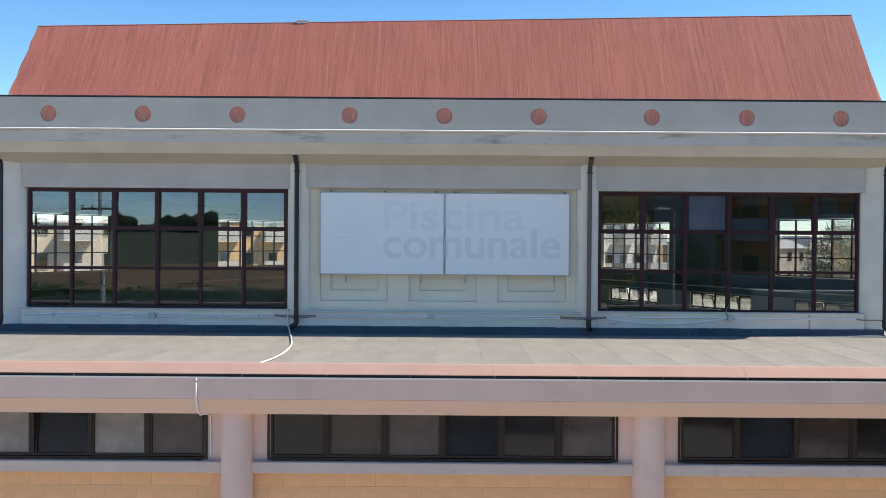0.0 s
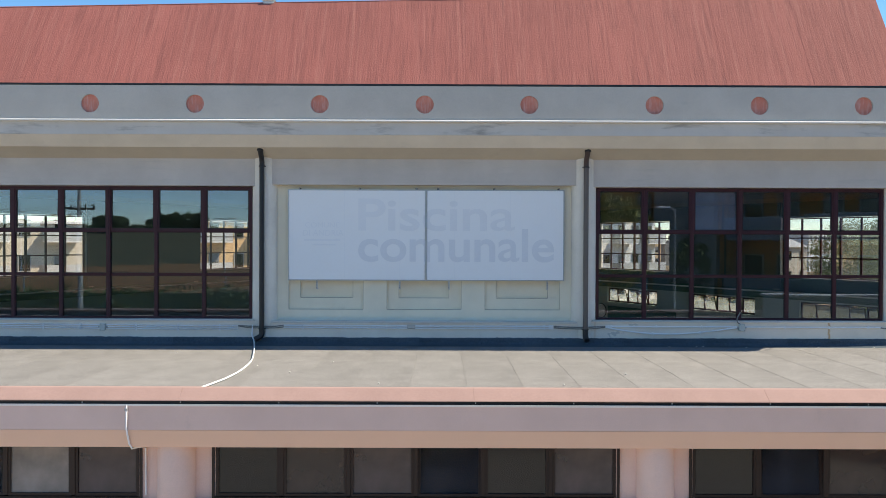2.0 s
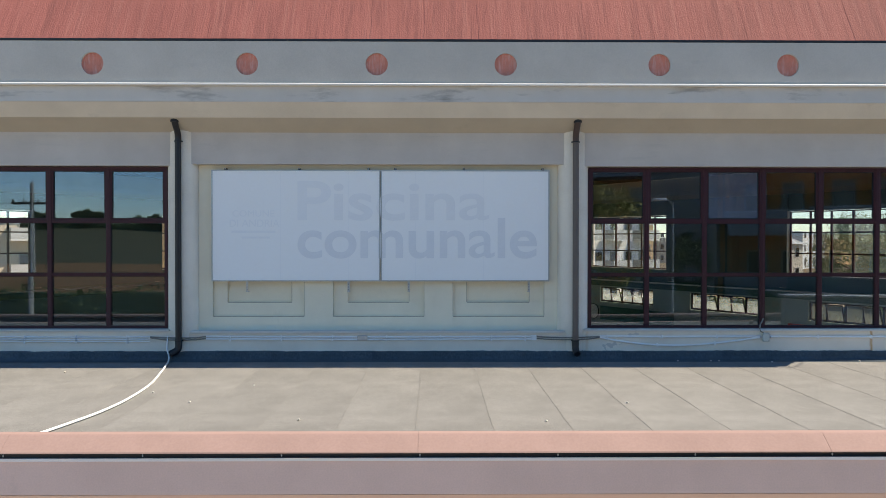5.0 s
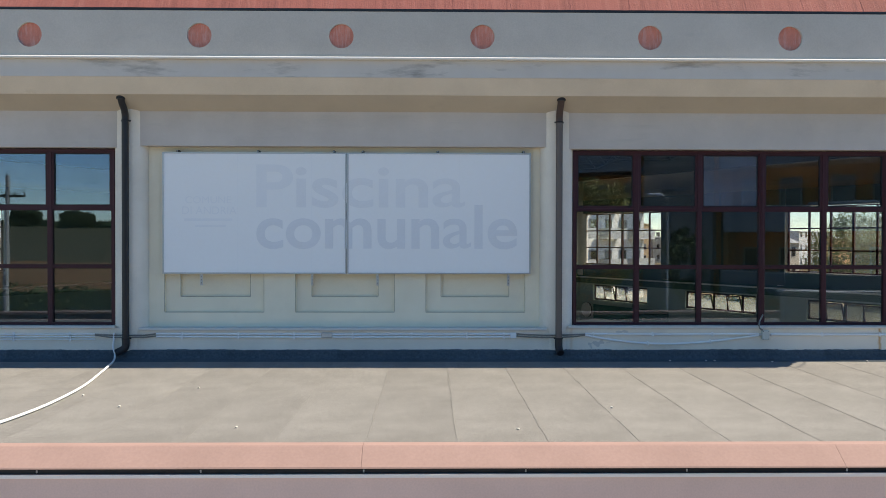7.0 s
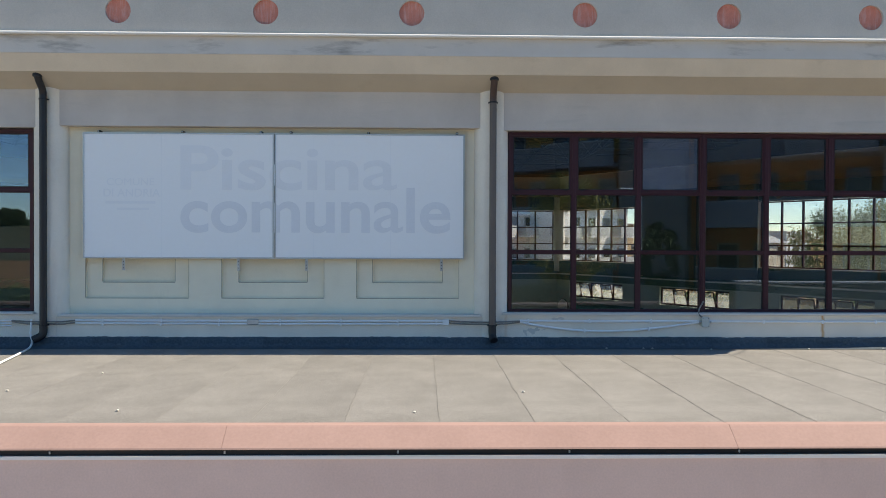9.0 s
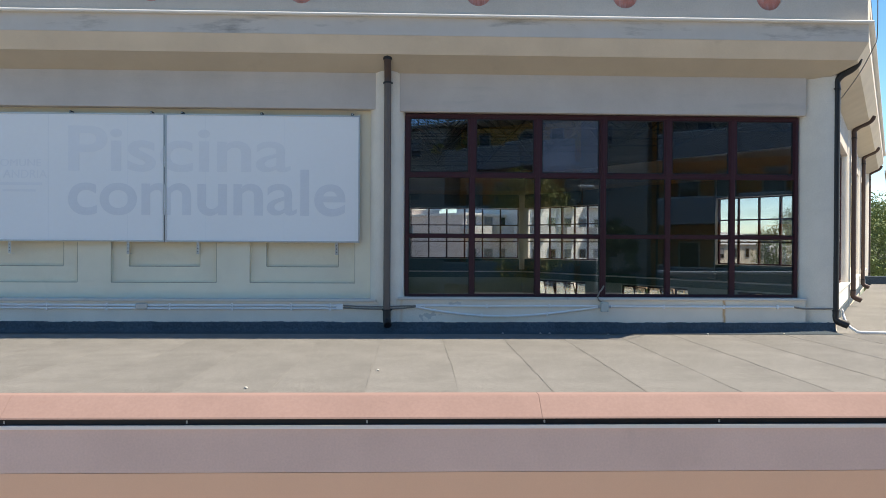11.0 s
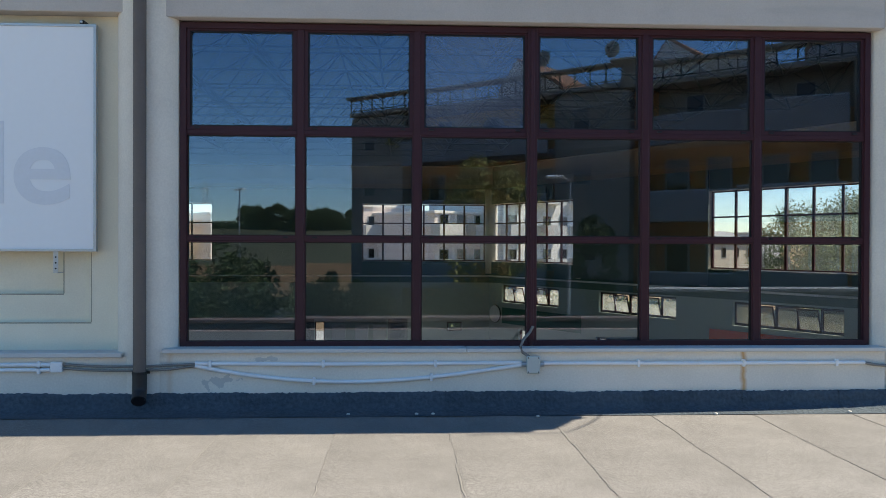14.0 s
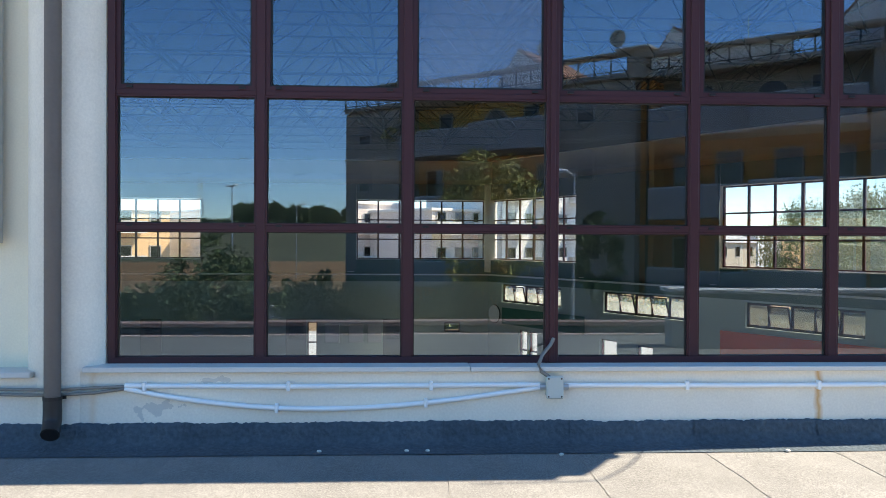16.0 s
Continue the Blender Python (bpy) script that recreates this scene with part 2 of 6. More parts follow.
def rust_streak(m, x0, z1, strong):
    """A narrow rust run under the sill of a plastered wall."""
    n, l = m.node_tree.nodes, m.node_tree.links
    p = n["Principled BSDF"]
    base = p.inputs["Base Color"].links[0].from_socket
    co = n.new("ShaderNodeTexCoord")
    xyz = n.new("ShaderNodeSeparateXYZ")
    l.new(co.outputs["Object"], xyz.inputs[0])
    ns = n.new("ShaderNodeTexNoise")
    ns.inputs["Scale"].default_value = 9
    l.new(co.outputs["Object"], ns.inputs["Vector"])
    wob = n.new("ShaderNodeMath")
    wob.operation = "MULTIPLY_ADD"
    wob.inputs[1].default_value = 0.05
    l.new(ns.outputs["Fac"], wob.inputs[0])
    l.new(xyz.outputs["X"], wob.inputs[2])
    off = n.new("ShaderNodeMath")
    off.operation = "SUBTRACT"
    off.inputs[1].default_value = x0 + 0.025
    l.new(wob.outputs[0], off.inputs[0])
    ab = n.new("ShaderNodeMath")
    ab.operation = "ABSOLUTE"
    l.new(off.outputs[0], ab.inputs[0])
    near = n.new("ShaderNodeMapRange")
    near.inputs["From Min"].default_value, near.inputs["From Max"].default_value = 0.0, 0.035
    near.inputs["To Min"].default_value, near.inputs["To Max"].default_value = strong, 0.0
    l.new(ab.outputs[0], near.inputs["Value"])
    down = n.new("ShaderNodeMapRange")
    down.inputs["From Min"].default_value, down.inputs["From Max"].default_value = z1 - 0.06, z1
    down.inputs["To Min"].default_value, down.inputs["To Max"].default_value = 1.0, 0.0
    l.new(xyz.outputs["Z"], down.inputs["Value"])
    fac = n.new("ShaderNodeMath")
    fac.operation = "MULTIPLY"
    l.new(near.outputs[0], fac.inputs[0])
    l.new(down.outputs[0], fac.inputs[1])
    mix = n.new("ShaderNodeMix")
    mix.data_type = "RGBA"
    l.new(fac.outputs[0], mix.inputs["Factor"])
    l.new(base, mix.inputs["A"])
    mix.inputs["B"].default_value = (0.60, 0.31, 0.10, 1)
    l.new(mix.outputs["Result"], p.inputs["Base Color"])


def peeled_patch(m, x0, z0, rx, rz):
    """A ragged patch where the paint has come off and grey render shows."""
    n, l = m.node_tree.nodes, m.node_tree.links
    p = n["Principled BSDF"]
    base = p.inputs["Base Color"].links[0].from_socket
    co = n.new("ShaderNodeTexCoord")
    mp = n.new("ShaderNodeMapping")
    mp.inputs["Location"].default_value = (-x0 / rx, 0, -z0 / rz)
    mp.inputs["Scale"].default_value = (1 / rx, 0.0, 1 / rz)
    l.new(co.outputs["Object"], mp.inputs["Vector"])
    dist = n.new("ShaderNodeVectorMath")
    dist.operation = "LENGTH"
    l.new(mp.outputs[0], dist.inputs[0])
    ns = n.new("ShaderNodeTexNoise")
    ns.inputs["Scale"].default_value = 16
    ns.inputs["Detail"].default_value = 6
    l.new(co.outputs["Object"], ns.inputs["Vector"])
    add = n.new("ShaderNodeMath")
    add.operation = "MULTIPLY_ADD"
    add.inputs[1].default_value = -3.2
    l.new(ns.outputs["Fac"], add.inputs[0])
    l.new(dist.outputs["Value"], add.inputs[2])
    rg = n.new("ShaderNodeMapRange")
    rg.inputs["From Min"].default_value, rg.inputs["From Max"].default_value = -1.05, -0.98
    rg.inputs["To Min"].default_value, rg.inputs["To Max"].default_value = 0.75, 0.0
    l.new(add.outputs[0], rg.inputs["Value"])
    mix = n.new("ShaderNodeMix")
    mix.data_type = "RGBA"
    l.new(rg.outputs[0], mix.inputs["Factor"])
    l.new(base, mix.inputs["A"])
    mix.inputs["B"].default_value = (0.52, 0.50, 0.47, 1)
    l.new(mix.outputs["Result"], p.inputs["Base Color"])


rust_streak(GREY_PLASTER, 8.76, 5.1, 0.9)
rust_streak(GREY_PLASTER, 3.70, 5.1, 0.28)
peeled_patch(GREY_PLASTER, 4.12, 4.80, 0.26, 0.075)
peeled_patch(GREY_PLASTER, 4.52, 5.0, 0.20, 0.03)
ROOF_RED = red_roof()

# ---- mesh helpers ----


def finish(bm, mat, smooth=False):
    me = bpy.data.meshes.new("mesh")
    bmesh.ops.recalc_face_normals(bm, faces=bm.faces)
    bm.to_mesh(me)
    bm.free()
    me.materials.append(mat)
    if smooth:
        for f in me.polygons:
            f.use_smooth = True
    return me


def thing(name, label="", category="", group="", kind="", at=None):
    ob = new(name)
    ob.empty_display_size = 0.1
    if at is not None:
        ob.matrix_world = at
    return tagged(ob, label, category, group, kind)


def part(name, bm, mat, parent=None, label="", smooth=False, at=None):
    me = bm if isinstance(bm, bpy.types.Mesh) else finish(bm, mat, smooth)
    ob = new(name, me)
    if parent is not None:
        ob.parent = parent
    if at is not None:
        ob.matrix_basis = at
    if label:
        ob["label"] = label
    return ob


def box(bm, x0, x1, y0, y1, z0, z1, bevel=0.0):
    vs = [bm.verts.new(p) for p in ((x0, y0, z0), (x1, y0, z0), (x1, y1, z0), (x0, y1, z0), (x0, y0, z1), (x1, y0, z1), (x1, y1, z1), (x0, y1, z1))]
    fs = [bm.faces.new([vs[i] for i in q]) for q in ((0, 3, 2, 1), (4, 5, 6, 7), (0, 1, 5, 4), (1, 2, 6, 5), (2, 3, 7, 6), (3, 0, 4, 7))]
    if bevel:
        es = list({e for f in fs for e in f.edges})
        bmesh.ops.bevel(bm, geom=es, offset=bevel, segments=1, affect="EDGES")
    return bm


def boxes(*rows, bevel=0.0):
    bm = bmesh.new()
    for r in rows:
        box(bm, *r, bevel=bevel)
    return bm


def tube(bm, points, r, sides=10, caps=True, ref=None):
    """A round tube along a line of points; ref keeps its rings from twisting in a plane at right angles to it."""
    pts = [Vector(p) for p in points]
    rings = []
    for i, p in enumerate(pts):
        d = (pts[min(i + 1, len(pts) - 1)] - pts[max(i - 1, 0)]).normalized()
        a = ref or (Vector((0, 0, 1)) if abs(d.z) < 0.9 else Vector((1, 0, 0)))
        e1 = d.cross(a).normalized()
        e2 = d.cross(e1)
        rr = r[i] if isinstance(r, (list, tuple)) else r
        rings.append([bm.verts.new(p + rr * (math.cos(k) * e1 + math.sin(k) * e2)) for k in [2 * math.pi * j / sides for j in range(sides)]])
    for a, b in zip(rings, rings[1:]):
        for j in range(sides):
            bm.faces.new((a[j], a[(j + 1) % sides], b[(j + 1) % sides], b[j]))
    if caps:
        bm.faces.new([bm.verts.new(v.co) for v in rings[0][::-1]])
        bm.faces.new([bm.verts.new(v.co) for v in rings[-1]])
    return bm


def tubes(points, r, sides=10, ref=None):
    return tube(bmesh.new(), points, r, sides, ref=ref)


def smooth_line(points, n=6):
    """Points along a soft curve through the given ones."""
    p = [Vector(q) for q in points]
    p = [2 * p[0] - p[1]] + p + [2 * p[-1] - p[-2]]
    out = []
    for a, b, c, d in zip(p, p[1:], p[2:], p[3:]):
        for i in range(n):
            t = i / n
            out.append(0.5 * (2 * b + (c - a) * t + (2 * a - 5 * b + 4 * c - d) * t * t + (3 * b - a - 3 * c + d) * t ** 3))
    return out + [p[-2]]


def arc(a, b, n, f):
    return [f(a + (b - a) * i / n) for i in range(n + 1)]


# ---- the six-sided hall ----
HALF = 10.30
MID = 17.84
DECK = 4.55
ROT = [Matrix.Translation((0, MID, 0)) @ Matrix.Rotation(radians(60 * k), 4, "Z") @ Matrix.Translation((0, -MID, 0)) for k in range(6)]
SIDES = ("front", "front_right", "back_right", "back", "back_left", "front_left")


def ring(profile, top=None):
    """One mitred side of a band round the hall: profile points are (outward, height)."""
    bm = bmesh.new()
    ends = []
    for s in (-1, 1):
        ends.append([bm.verts.new((s * (HALF + v * 0.57735), -v, z)) for v, z in profile])
    n = len(profile)
    for i in range(n):
        j = (i + 1) % n
        bm.faces.new((ends[0][i], ends[0][j], ends[1][j], ends[1][i]))
    bm.faces.new(ends[0])
    bm.faces.new(ends[1][::-1])
    return bm


def six(name, me_parts, label, category, kind="structure", sides=range(6)):
    """The same built element on each side of the hall; me_parts are (name, mesh, label)."""
    made = []
    for k in sides:
        ob = thing(f"{name}_{SIDES[k]}", label, category, "", kind, ROT[k])
        for pn, me, pl in me_parts:
            part(pn, me, None, ob, pl)
        made.append(ob)
    return made


BAYS = (-6.95, 0.0, 6.95)
WIN_U0, WIN_U1, WIN_Z0, WIN_Z1 = 3.76, 9.98, 5.10, 7.94


def wall_meshes():
    body = bmesh.new()
    for s in (-1, 1):
        # parapet under the window, beam over it
        a, b = sorted((s * 3.5, s * 10.06))
        box(body, a, b, -0.20, 0.16, 4.45, 5.06)
    box(body, -3.45, 3.45, -0.20, 0.16, 4.45, 5.02)
    # back of the closed bay
    box(body, -3.45, 3.45, 0.13, 0.2, 5.02, 8.0)
    return finish(body, GREY_PLASTER)


def column_mesh(x, r, ry):
    bm = bmesh.new()
    n = 24
    lo, hi = [], []
    for i in range(n):
        a = 2 * math.pi * i / n
        p = (x + r * math.cos(a), ry * math.sin(a))
        lo.append(bm.verts.new((*p, 4.45)))
        hi.append(bm.verts.new((*p, 8.72)))
    for i in range(n):
        bm.faces.new((lo[i], lo[(i + 1) % n], hi[(i + 1) % n], hi[i]))
    bm.faces.new([bm.verts.new(v.co) for v in lo[::-1]])
    bm.faces.new([bm.verts.new(v.co) for v in hi])
    return finish(bm, GREY_PLASTER, True)


def niche_wall():
    """The cream panel of a closed bay with three stepped recesses."""
    bm = bmesh.new()
    xs = [(-2.95, -1.33, -2.70, -1.56), (-0.81, 0.81, -0.55, 0.54), (1.33, 2.96, 1.58, 2.70)]
    z0, z1 = 5.06, 8.0
    n0, n1, m0, m1 = 5.30, 7.70, 5.55, 7.45
    edge = [-3.24]
    for a, b, c, d in xs:
        box(bm, edge[-1], a, 0.0, 0.13, z0, z1)
        box(bm, a, b, 0.0, 0.13, z0, n0)
        box(bm, a, b, 0.0, 0.13, n1, z1)
        for q in ((a, c, n0, n1), (d, b, n0, n1), (c, d, n0, m0), (c, d, m1, n1)):
            box(bm, q[0], q[1], 0.055, 0.13, q[2], q[3])
        box(bm, c, d, 0.108, 0.13, m0, m1)
        edge.append(b)
    box(bm, edge[-1], 3.24, 0.0, 0.13, z0, z1)
    return finish(bm, OCHRE_PLASTER)


def recess_lines():
    """Thin dark lines along the lower and side edges of the stepped recesses."""
    bm = bmesh.new()
    for a, b, c, d in ((-2.95, -1.33, -2.70, -1.56), (-0.81, 0.81, -0.55, 0.54), (1.33, 2.96, 1.58, 2.70)):
        box(bm, a, b, -0.002, 0.004, 5.292, 5.303)
        box(bm, a - 0.006, a + 0.002, -0.002, 0.004, 5.304, 5.92)
        box(bm, b - 0.002, b + 0.005, -0.002, 0.004, 5.304, 5.92)
        box(bm, c, d, 0.053, 0.058, 5.541, 5.553)
        box(bm, c - 0.007, c + 0.002, 0.053, 0.058, 5.554, 5.92)
        box(bm, d - 0.002, d + 0.006, 0.053, 0.058, 5.554, 5.92)
    return finish(bm, material("recess_line_dark", (0.40, 0.355, 0.28), 0.9, 0.3, 6, 60, 0.1))


RECESS_LINES = recess_lines()


def corner_pier(way):
    """Rounded pier at a corner of the hall: a broad curve on the window side, a short one round the corner."""
    bm = bmesh.new()
    n = 48
    lo, hi = [], []
    for i in range(n):
        a = 2 * math.pi * i / n
        c, q = math.cos(a), math.sin(a)
        x, y = way * (0.15 if c > 0 else 0.50) * c, 0.305 * q
        lo.append(bm.verts.new((x, y, 4.45)))
        hi.append(bm.verts.new((x, y, 8.72)))
    for i in range(n):
        bm.faces.new((lo[i], lo[(i + 1) % n], hi[(i + 1) % n], hi[i]))
    bm.faces.new([bm.verts.new(v.co) for v in lo[::-1]])
    bm.faces.new([bm.verts.new(v.co) for v in hi])
    return finish(bm, GREY_PLASTER, True)


CORNER = {1: corner_pier(1), -1: corner_pier(-1)}
WALL = wall_meshes()
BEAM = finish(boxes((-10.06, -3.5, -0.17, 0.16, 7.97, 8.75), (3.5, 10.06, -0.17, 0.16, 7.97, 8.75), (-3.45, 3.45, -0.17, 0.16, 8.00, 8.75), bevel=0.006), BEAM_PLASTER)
# LINING is added to darken the hall seen through the windows.
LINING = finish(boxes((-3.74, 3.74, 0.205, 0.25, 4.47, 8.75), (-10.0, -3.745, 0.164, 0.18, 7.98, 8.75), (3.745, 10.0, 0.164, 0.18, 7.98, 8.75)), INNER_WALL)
COLUMN_IN = [column_mesh(s * 3.47, 0.27, 0.235) for s in (-1, 1)]
NICHE = niche_wall()
LEDGE = finish(boxes((-3.30, 3.30, -0.245, 0.02, 5.02, 5.06), bevel=0.006), SILL)
walls = six("wall", [("wall_body", WALL, ""), ("column", COLUMN_IN[0], ""), ("column", COLUMN_IN[1], ""), ("beam", BEAM, ""), ("dimming_lining", LINING, ""), ("cream_panel", NICHE, "cream panel with stepped recesses"), ("recess_lines", RECESS_LINES, ""), ("ledge", LEDGE, "")],
            "grey-white plastered hall wall with a cream closed bay", "wall")
for k in range(6):
    for u in ((-10.2, 10.2), (), (-10.2,), (-10.2,), (-10.2,), (-10.2,))[k]:
        part("corner_column", CORNER[1 if u > 0 else -1], None, walls[k], "thick rounded corner column", at=pose(u + (0.29 if u > 0 else -0.29), 0.08, 0))

# eaves: fascia plate with round recesses, nosing, stained band, coved soffit
ROUNDELS = [-9.18, -6.985, -4.79, -2.18, 0.015, 2.206, 4.827, 7.026, 9.212]
RR = 0.19


def fascia_plate():
    bm = bmesh.new()
    zc, z0, z1, h = 9.648, 9.30, 10.03, 0.25
    y0, y1 = -0.74, -0.69
    cuts = [-(HALF + 0.74 * 0.57735)]

    def quad(a, b, c, d):
        bm.faces.new([bm.verts.new(p) for p in (a, b, c, d)])

    for x in ROUNDELS:
        quad((cuts[-1], y0, z0), (x - h, y0, z0), (x - h, y0, z1), (cuts[-1], y0, z1))
        quad((x - h, y0, z0), (x + h, y0, z0), (x + h, y0, zc - h), (x - h, y0, zc - h))
        quad((x - h, y0, zc + h), (x + h, y0, zc + h), (x + h, y0, z1), (x - h, y0, z1))
        n = 40
        circ, sq, back = [], [], []
        for i in range(n):
            a = 2 * math.pi * i / n
            c, s = math.cos(a), math.sin(a)
            k = h / max(abs(c), abs(s))
            circ.append(bm.verts.new((x + RR * c, y0, zc + RR * s)))
            sq.append(bm.verts.new((x + k * c, y0, zc + k * s)))
            back.append(bm.verts.new((x + RR * c, y1, zc + RR * s)))
        for i in range(n):
            j = (i + 1) % n
            bm.faces.new((sq[i], sq[j], circ[j], circ[i]))
            bm.faces.new((circ[i], circ[j], back[j], back[i]))
        cuts.append(x + h)
    quad((cuts[-1], y0, z0), (-cuts[0], y0, z0), (-cuts[0], y0, z1), (cuts[-1], y0, z1))
    bmesh.ops.remove_doubles(bm, verts=bm.verts[:], dist=0.0005)
    return finish(bm, FASCIA_PLASTER)


def disc_mesh():
    bm = bmesh.new()
    n = 40
    vs = [[bm.verts.new((RR * math.cos(2 * math.pi * i / n), y, RR * math.sin(2 * math.pi * i / n))) for i in range(n)] for y in (-0.695, -0.66)]
    bm.faces.new(vs[0])
    bm.faces.new(vs[1][::-1])
    for i in range(n):
        bm.faces.new((vs[0][i], vs[0][(i + 1) % n], vs[1][(i + 1) % n], vs[1][i]))
    return finish(bm, CIRCLE_RED)


nose = [(0.70, 9.315)] + arc(90, -90, 8, lambda a: (0.812 + 0.022 * math.cos(radians(a)), 9.292 + 0.022 * math.sin(radians(a)))) + [(0.70, 9.272)]
FASCIA_PARTS = [
    ("fascia_plate", fascia_plate(), ""),
    ("fascia_core", finish(ring([(-0.16, 9.9), (0.20, 9.9), (0.20, 9.2), (0.685, 9.2), (0.685, 10.02), (0.20, 10.10), (-0.16, 10.20)]), FASCIA_PLASTER), ""),
    ("nosing", finish(ring(nose), material("white_drip_nosing", (0.74, 0.73, 0.70), 0.6, 0.06, 3, 60, 0.05)), "white drip nosing"),
    ("lower_band", finish(ring([(0.20, 9.27), (0.755, 9.27), (0.755, 9.005), (0.20, 9.005)]), BAND_PLASTER), "grey band with dark runoff stains"),
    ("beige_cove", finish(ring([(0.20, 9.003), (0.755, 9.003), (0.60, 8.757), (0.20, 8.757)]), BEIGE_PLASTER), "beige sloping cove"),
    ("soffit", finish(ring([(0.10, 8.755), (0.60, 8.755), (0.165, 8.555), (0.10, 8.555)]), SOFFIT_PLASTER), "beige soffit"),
]
eaves = six("eaves", FASCIA_PARTS, "grey plastered eaves with red roundels and beige soffit", "eaves")
DISC = disc_mesh()
for ob in eaves[:2] + eaves[5:]:
    for x in ROUNDELS:
        part("roundel", DISC, None, ob, "weathered red disc set in a round recess", at=pose(x, 0, 9.648))

# gutter line and red roof of separate felt strips
six("gutter", [("gutter_channel", finish(ring([(0.62, 10.032), (0.745, 10.032), (0.745, 10.07), (0.62, 10.07)]), PIPE_BLACK), "")],
    "thin black metal gutter along the red roof", "gutter")
RIDGE_V, RIDGE_Z = -0.60, 12.2


def roof_side(k):
    """Strips of red felt running up one steep side; the ridge rises a little towards +x."""
    ob = thing(f"roof_{SIDES[k]}", "steep roof of weathered red felt strips", "roof", "", "structure")
    inv = ROT[k]
    rng = random.Random(10 + k)
    n = 22
    v0 = 0.72 if k == 0 else 0.02
    lo_half, hi_half = (10.12, 10.06) if k == 0 else (HALF + v0 * 0.57735, HALF + RIDGE_V * 0.57735)

    def pt(u, f, lift):
        half = lo_half + (hi_half - lo_half) * f
        v = v0 + (RIDGE_V - v0) * f + lift * 0.85
        p = inv @ Vector((u * half, -v, 0))
        z0, z1 = 10.075, RIDGE_Z + 0.0203 * p.x
        return Vector((p.x, p.y, z0 + (z1 - z0) * f + lift * 0.5))

    for i in range(n):
        a, b = -1 + 2 * i / n, -1 + 2 * (i + 1) / n
        a2 = max(-1.0, a - 0.010)
        l0, l1 = 0.0, 0.004 + 0.003 * rng.random()
        bm = bmesh.new()
        rows = []
        for q in range(9):
            f = q / 8
            w = 0.004 * (rng.random() - 0.5)
            rows.append([bm.verts.new(pt(x, f, l)) for x, l in ((a2 + w, l1 - 0.006), (a2 + w, l1), ((a + b) / 2, 0.004 + 0.004 * rng.random()), (b - 0.003, l0 + 0.003), (b, l0))])
        for r0, r1 in zip(rows, rows[1:]):
            for j in range(4):
                bm.faces.new((r0[j], r0[j + 1], r1[j + 1], r1[j]))
        part("felt_strip", bm, ROOF_RED, ob)
    core = bmesh.new()
    vs = [core.verts.new(p) for p in (pt(-1, 0, -0.16), pt(1, 0, -0.16), pt(1, 1, -0.16), pt(-1, 1, -0.16), pt(-1, 0, -0.4), pt(1, 0, -0.4), pt(1, 1, -0.4), pt(-1, 1, -0.4))]
    for q in ((0, 1, 2, 3), (7, 6, 5, 4), (0, 4, 5, 1), (1, 5, 6, 2), (2, 6, 7, 3), (3, 7, 4, 0)):
        core.faces.new([vs[i] for i in q])
    part("roof_deck", core, CEIL, ob)
    # ridge cap
    cap = tube(bmesh.new(), [pt(-1, 1.0, 0.0), pt(0, 1.0, 0.0), pt(1, 1.0, 0.0)], 0.016, 8)
    part("ridge_cap", cap, material("red_ridge_cap", (0.34, 0.12, 0.10), 0.7, 0.1, 3, 60, 0.1), ob)
    return ob


for k in range(6):
    roof_side(k)


def ceiling():
    bm = bmesh.new()
    lo = [bm.verts.new(ROT[k] @ Vector((-HALF + 0.45, 0.6, 11.8))) for k in range(6)]
    hi = [bm.verts.new(ROT[k] @ Vector((-HALF + 0.45, 0.6, 11.95))) for k in range(6)]
    bm.faces.new(lo)
    bm.faces.new(hi[::-1])
    for i in range(6):
        bm.faces.new((lo[i], lo[(i + 1) % 6], hi[(i + 1) % 6], hi[i]))
    return tagged(part("ceiling", bm, CEIL), "dark flat ceiling of the pool hall", "ceiling", kind="structure")


ceiling()

# ---- upper windows ----
PITCH_U, PITCH_Z = (WIN_U1 - WIN_U0) / 6, (WIN_Z1 - WIN_Z0) / 3


def ring_frame(w, h, t, y0, y1, bevel=0.004):
    """A flat rectangular frame, centred at its own middle."""
    bm = bmesh.new()
    vs = []
    for y in (y0, y1):
        for k in (0, 1):
            a, b = w / 2 - k * t, h / 2 - k * t
            vs.append([bm.verts.new((sx * a, y, sz * b)) for sx, sz in ((-1, -1), (1, -1), (1, 1), (-1, 1))])
    fo, fi, bo, bi = vs
    for i in range(4):
        j = (i + 1) % 4
        bm.faces.new((fo[i], fo[j], fi[j], fi[i]))
        bm.faces.new((bo[i], bi[i], bi[j], bo[j]))
        bm.faces.new((fo[i], bo[i], bo[j], fo[j]))
        bm.faces.new((fi[i], fi[j], bi[j], bi[i]))
    return bm


SASH = finish(ring_frame(PITCH_U - 0.062, PITCH_Z - 0.036, 0.034, -0.030, 0.03), FRAME)
SASH_FIXED = finish(ring_frame(PITCH_U - 0.062, PITCH_Z - 0.036, 0.012, -0.036, 0.03), FRAME)
BEAD_FIXED = finish(ring_frame(PITCH_U - 0.087, PITCH_Z - 0.061, 0.006, -0.014, 0.02), SLOT)
SASH_IN = finish(ring_frame(PITCH_U - 0.13, PITCH_Z - 0.104, 0.012, -0.018, 0.02), SLOT)
PANE = finish(boxes((-(PITCH_U - 0.132) / 2, (PITCH_U - 0.132) / 2, -0.004, 0.004, -(PITCH_Z - 0.106) / 2, (PITCH_Z - 0.106) / 2)), GLASS)
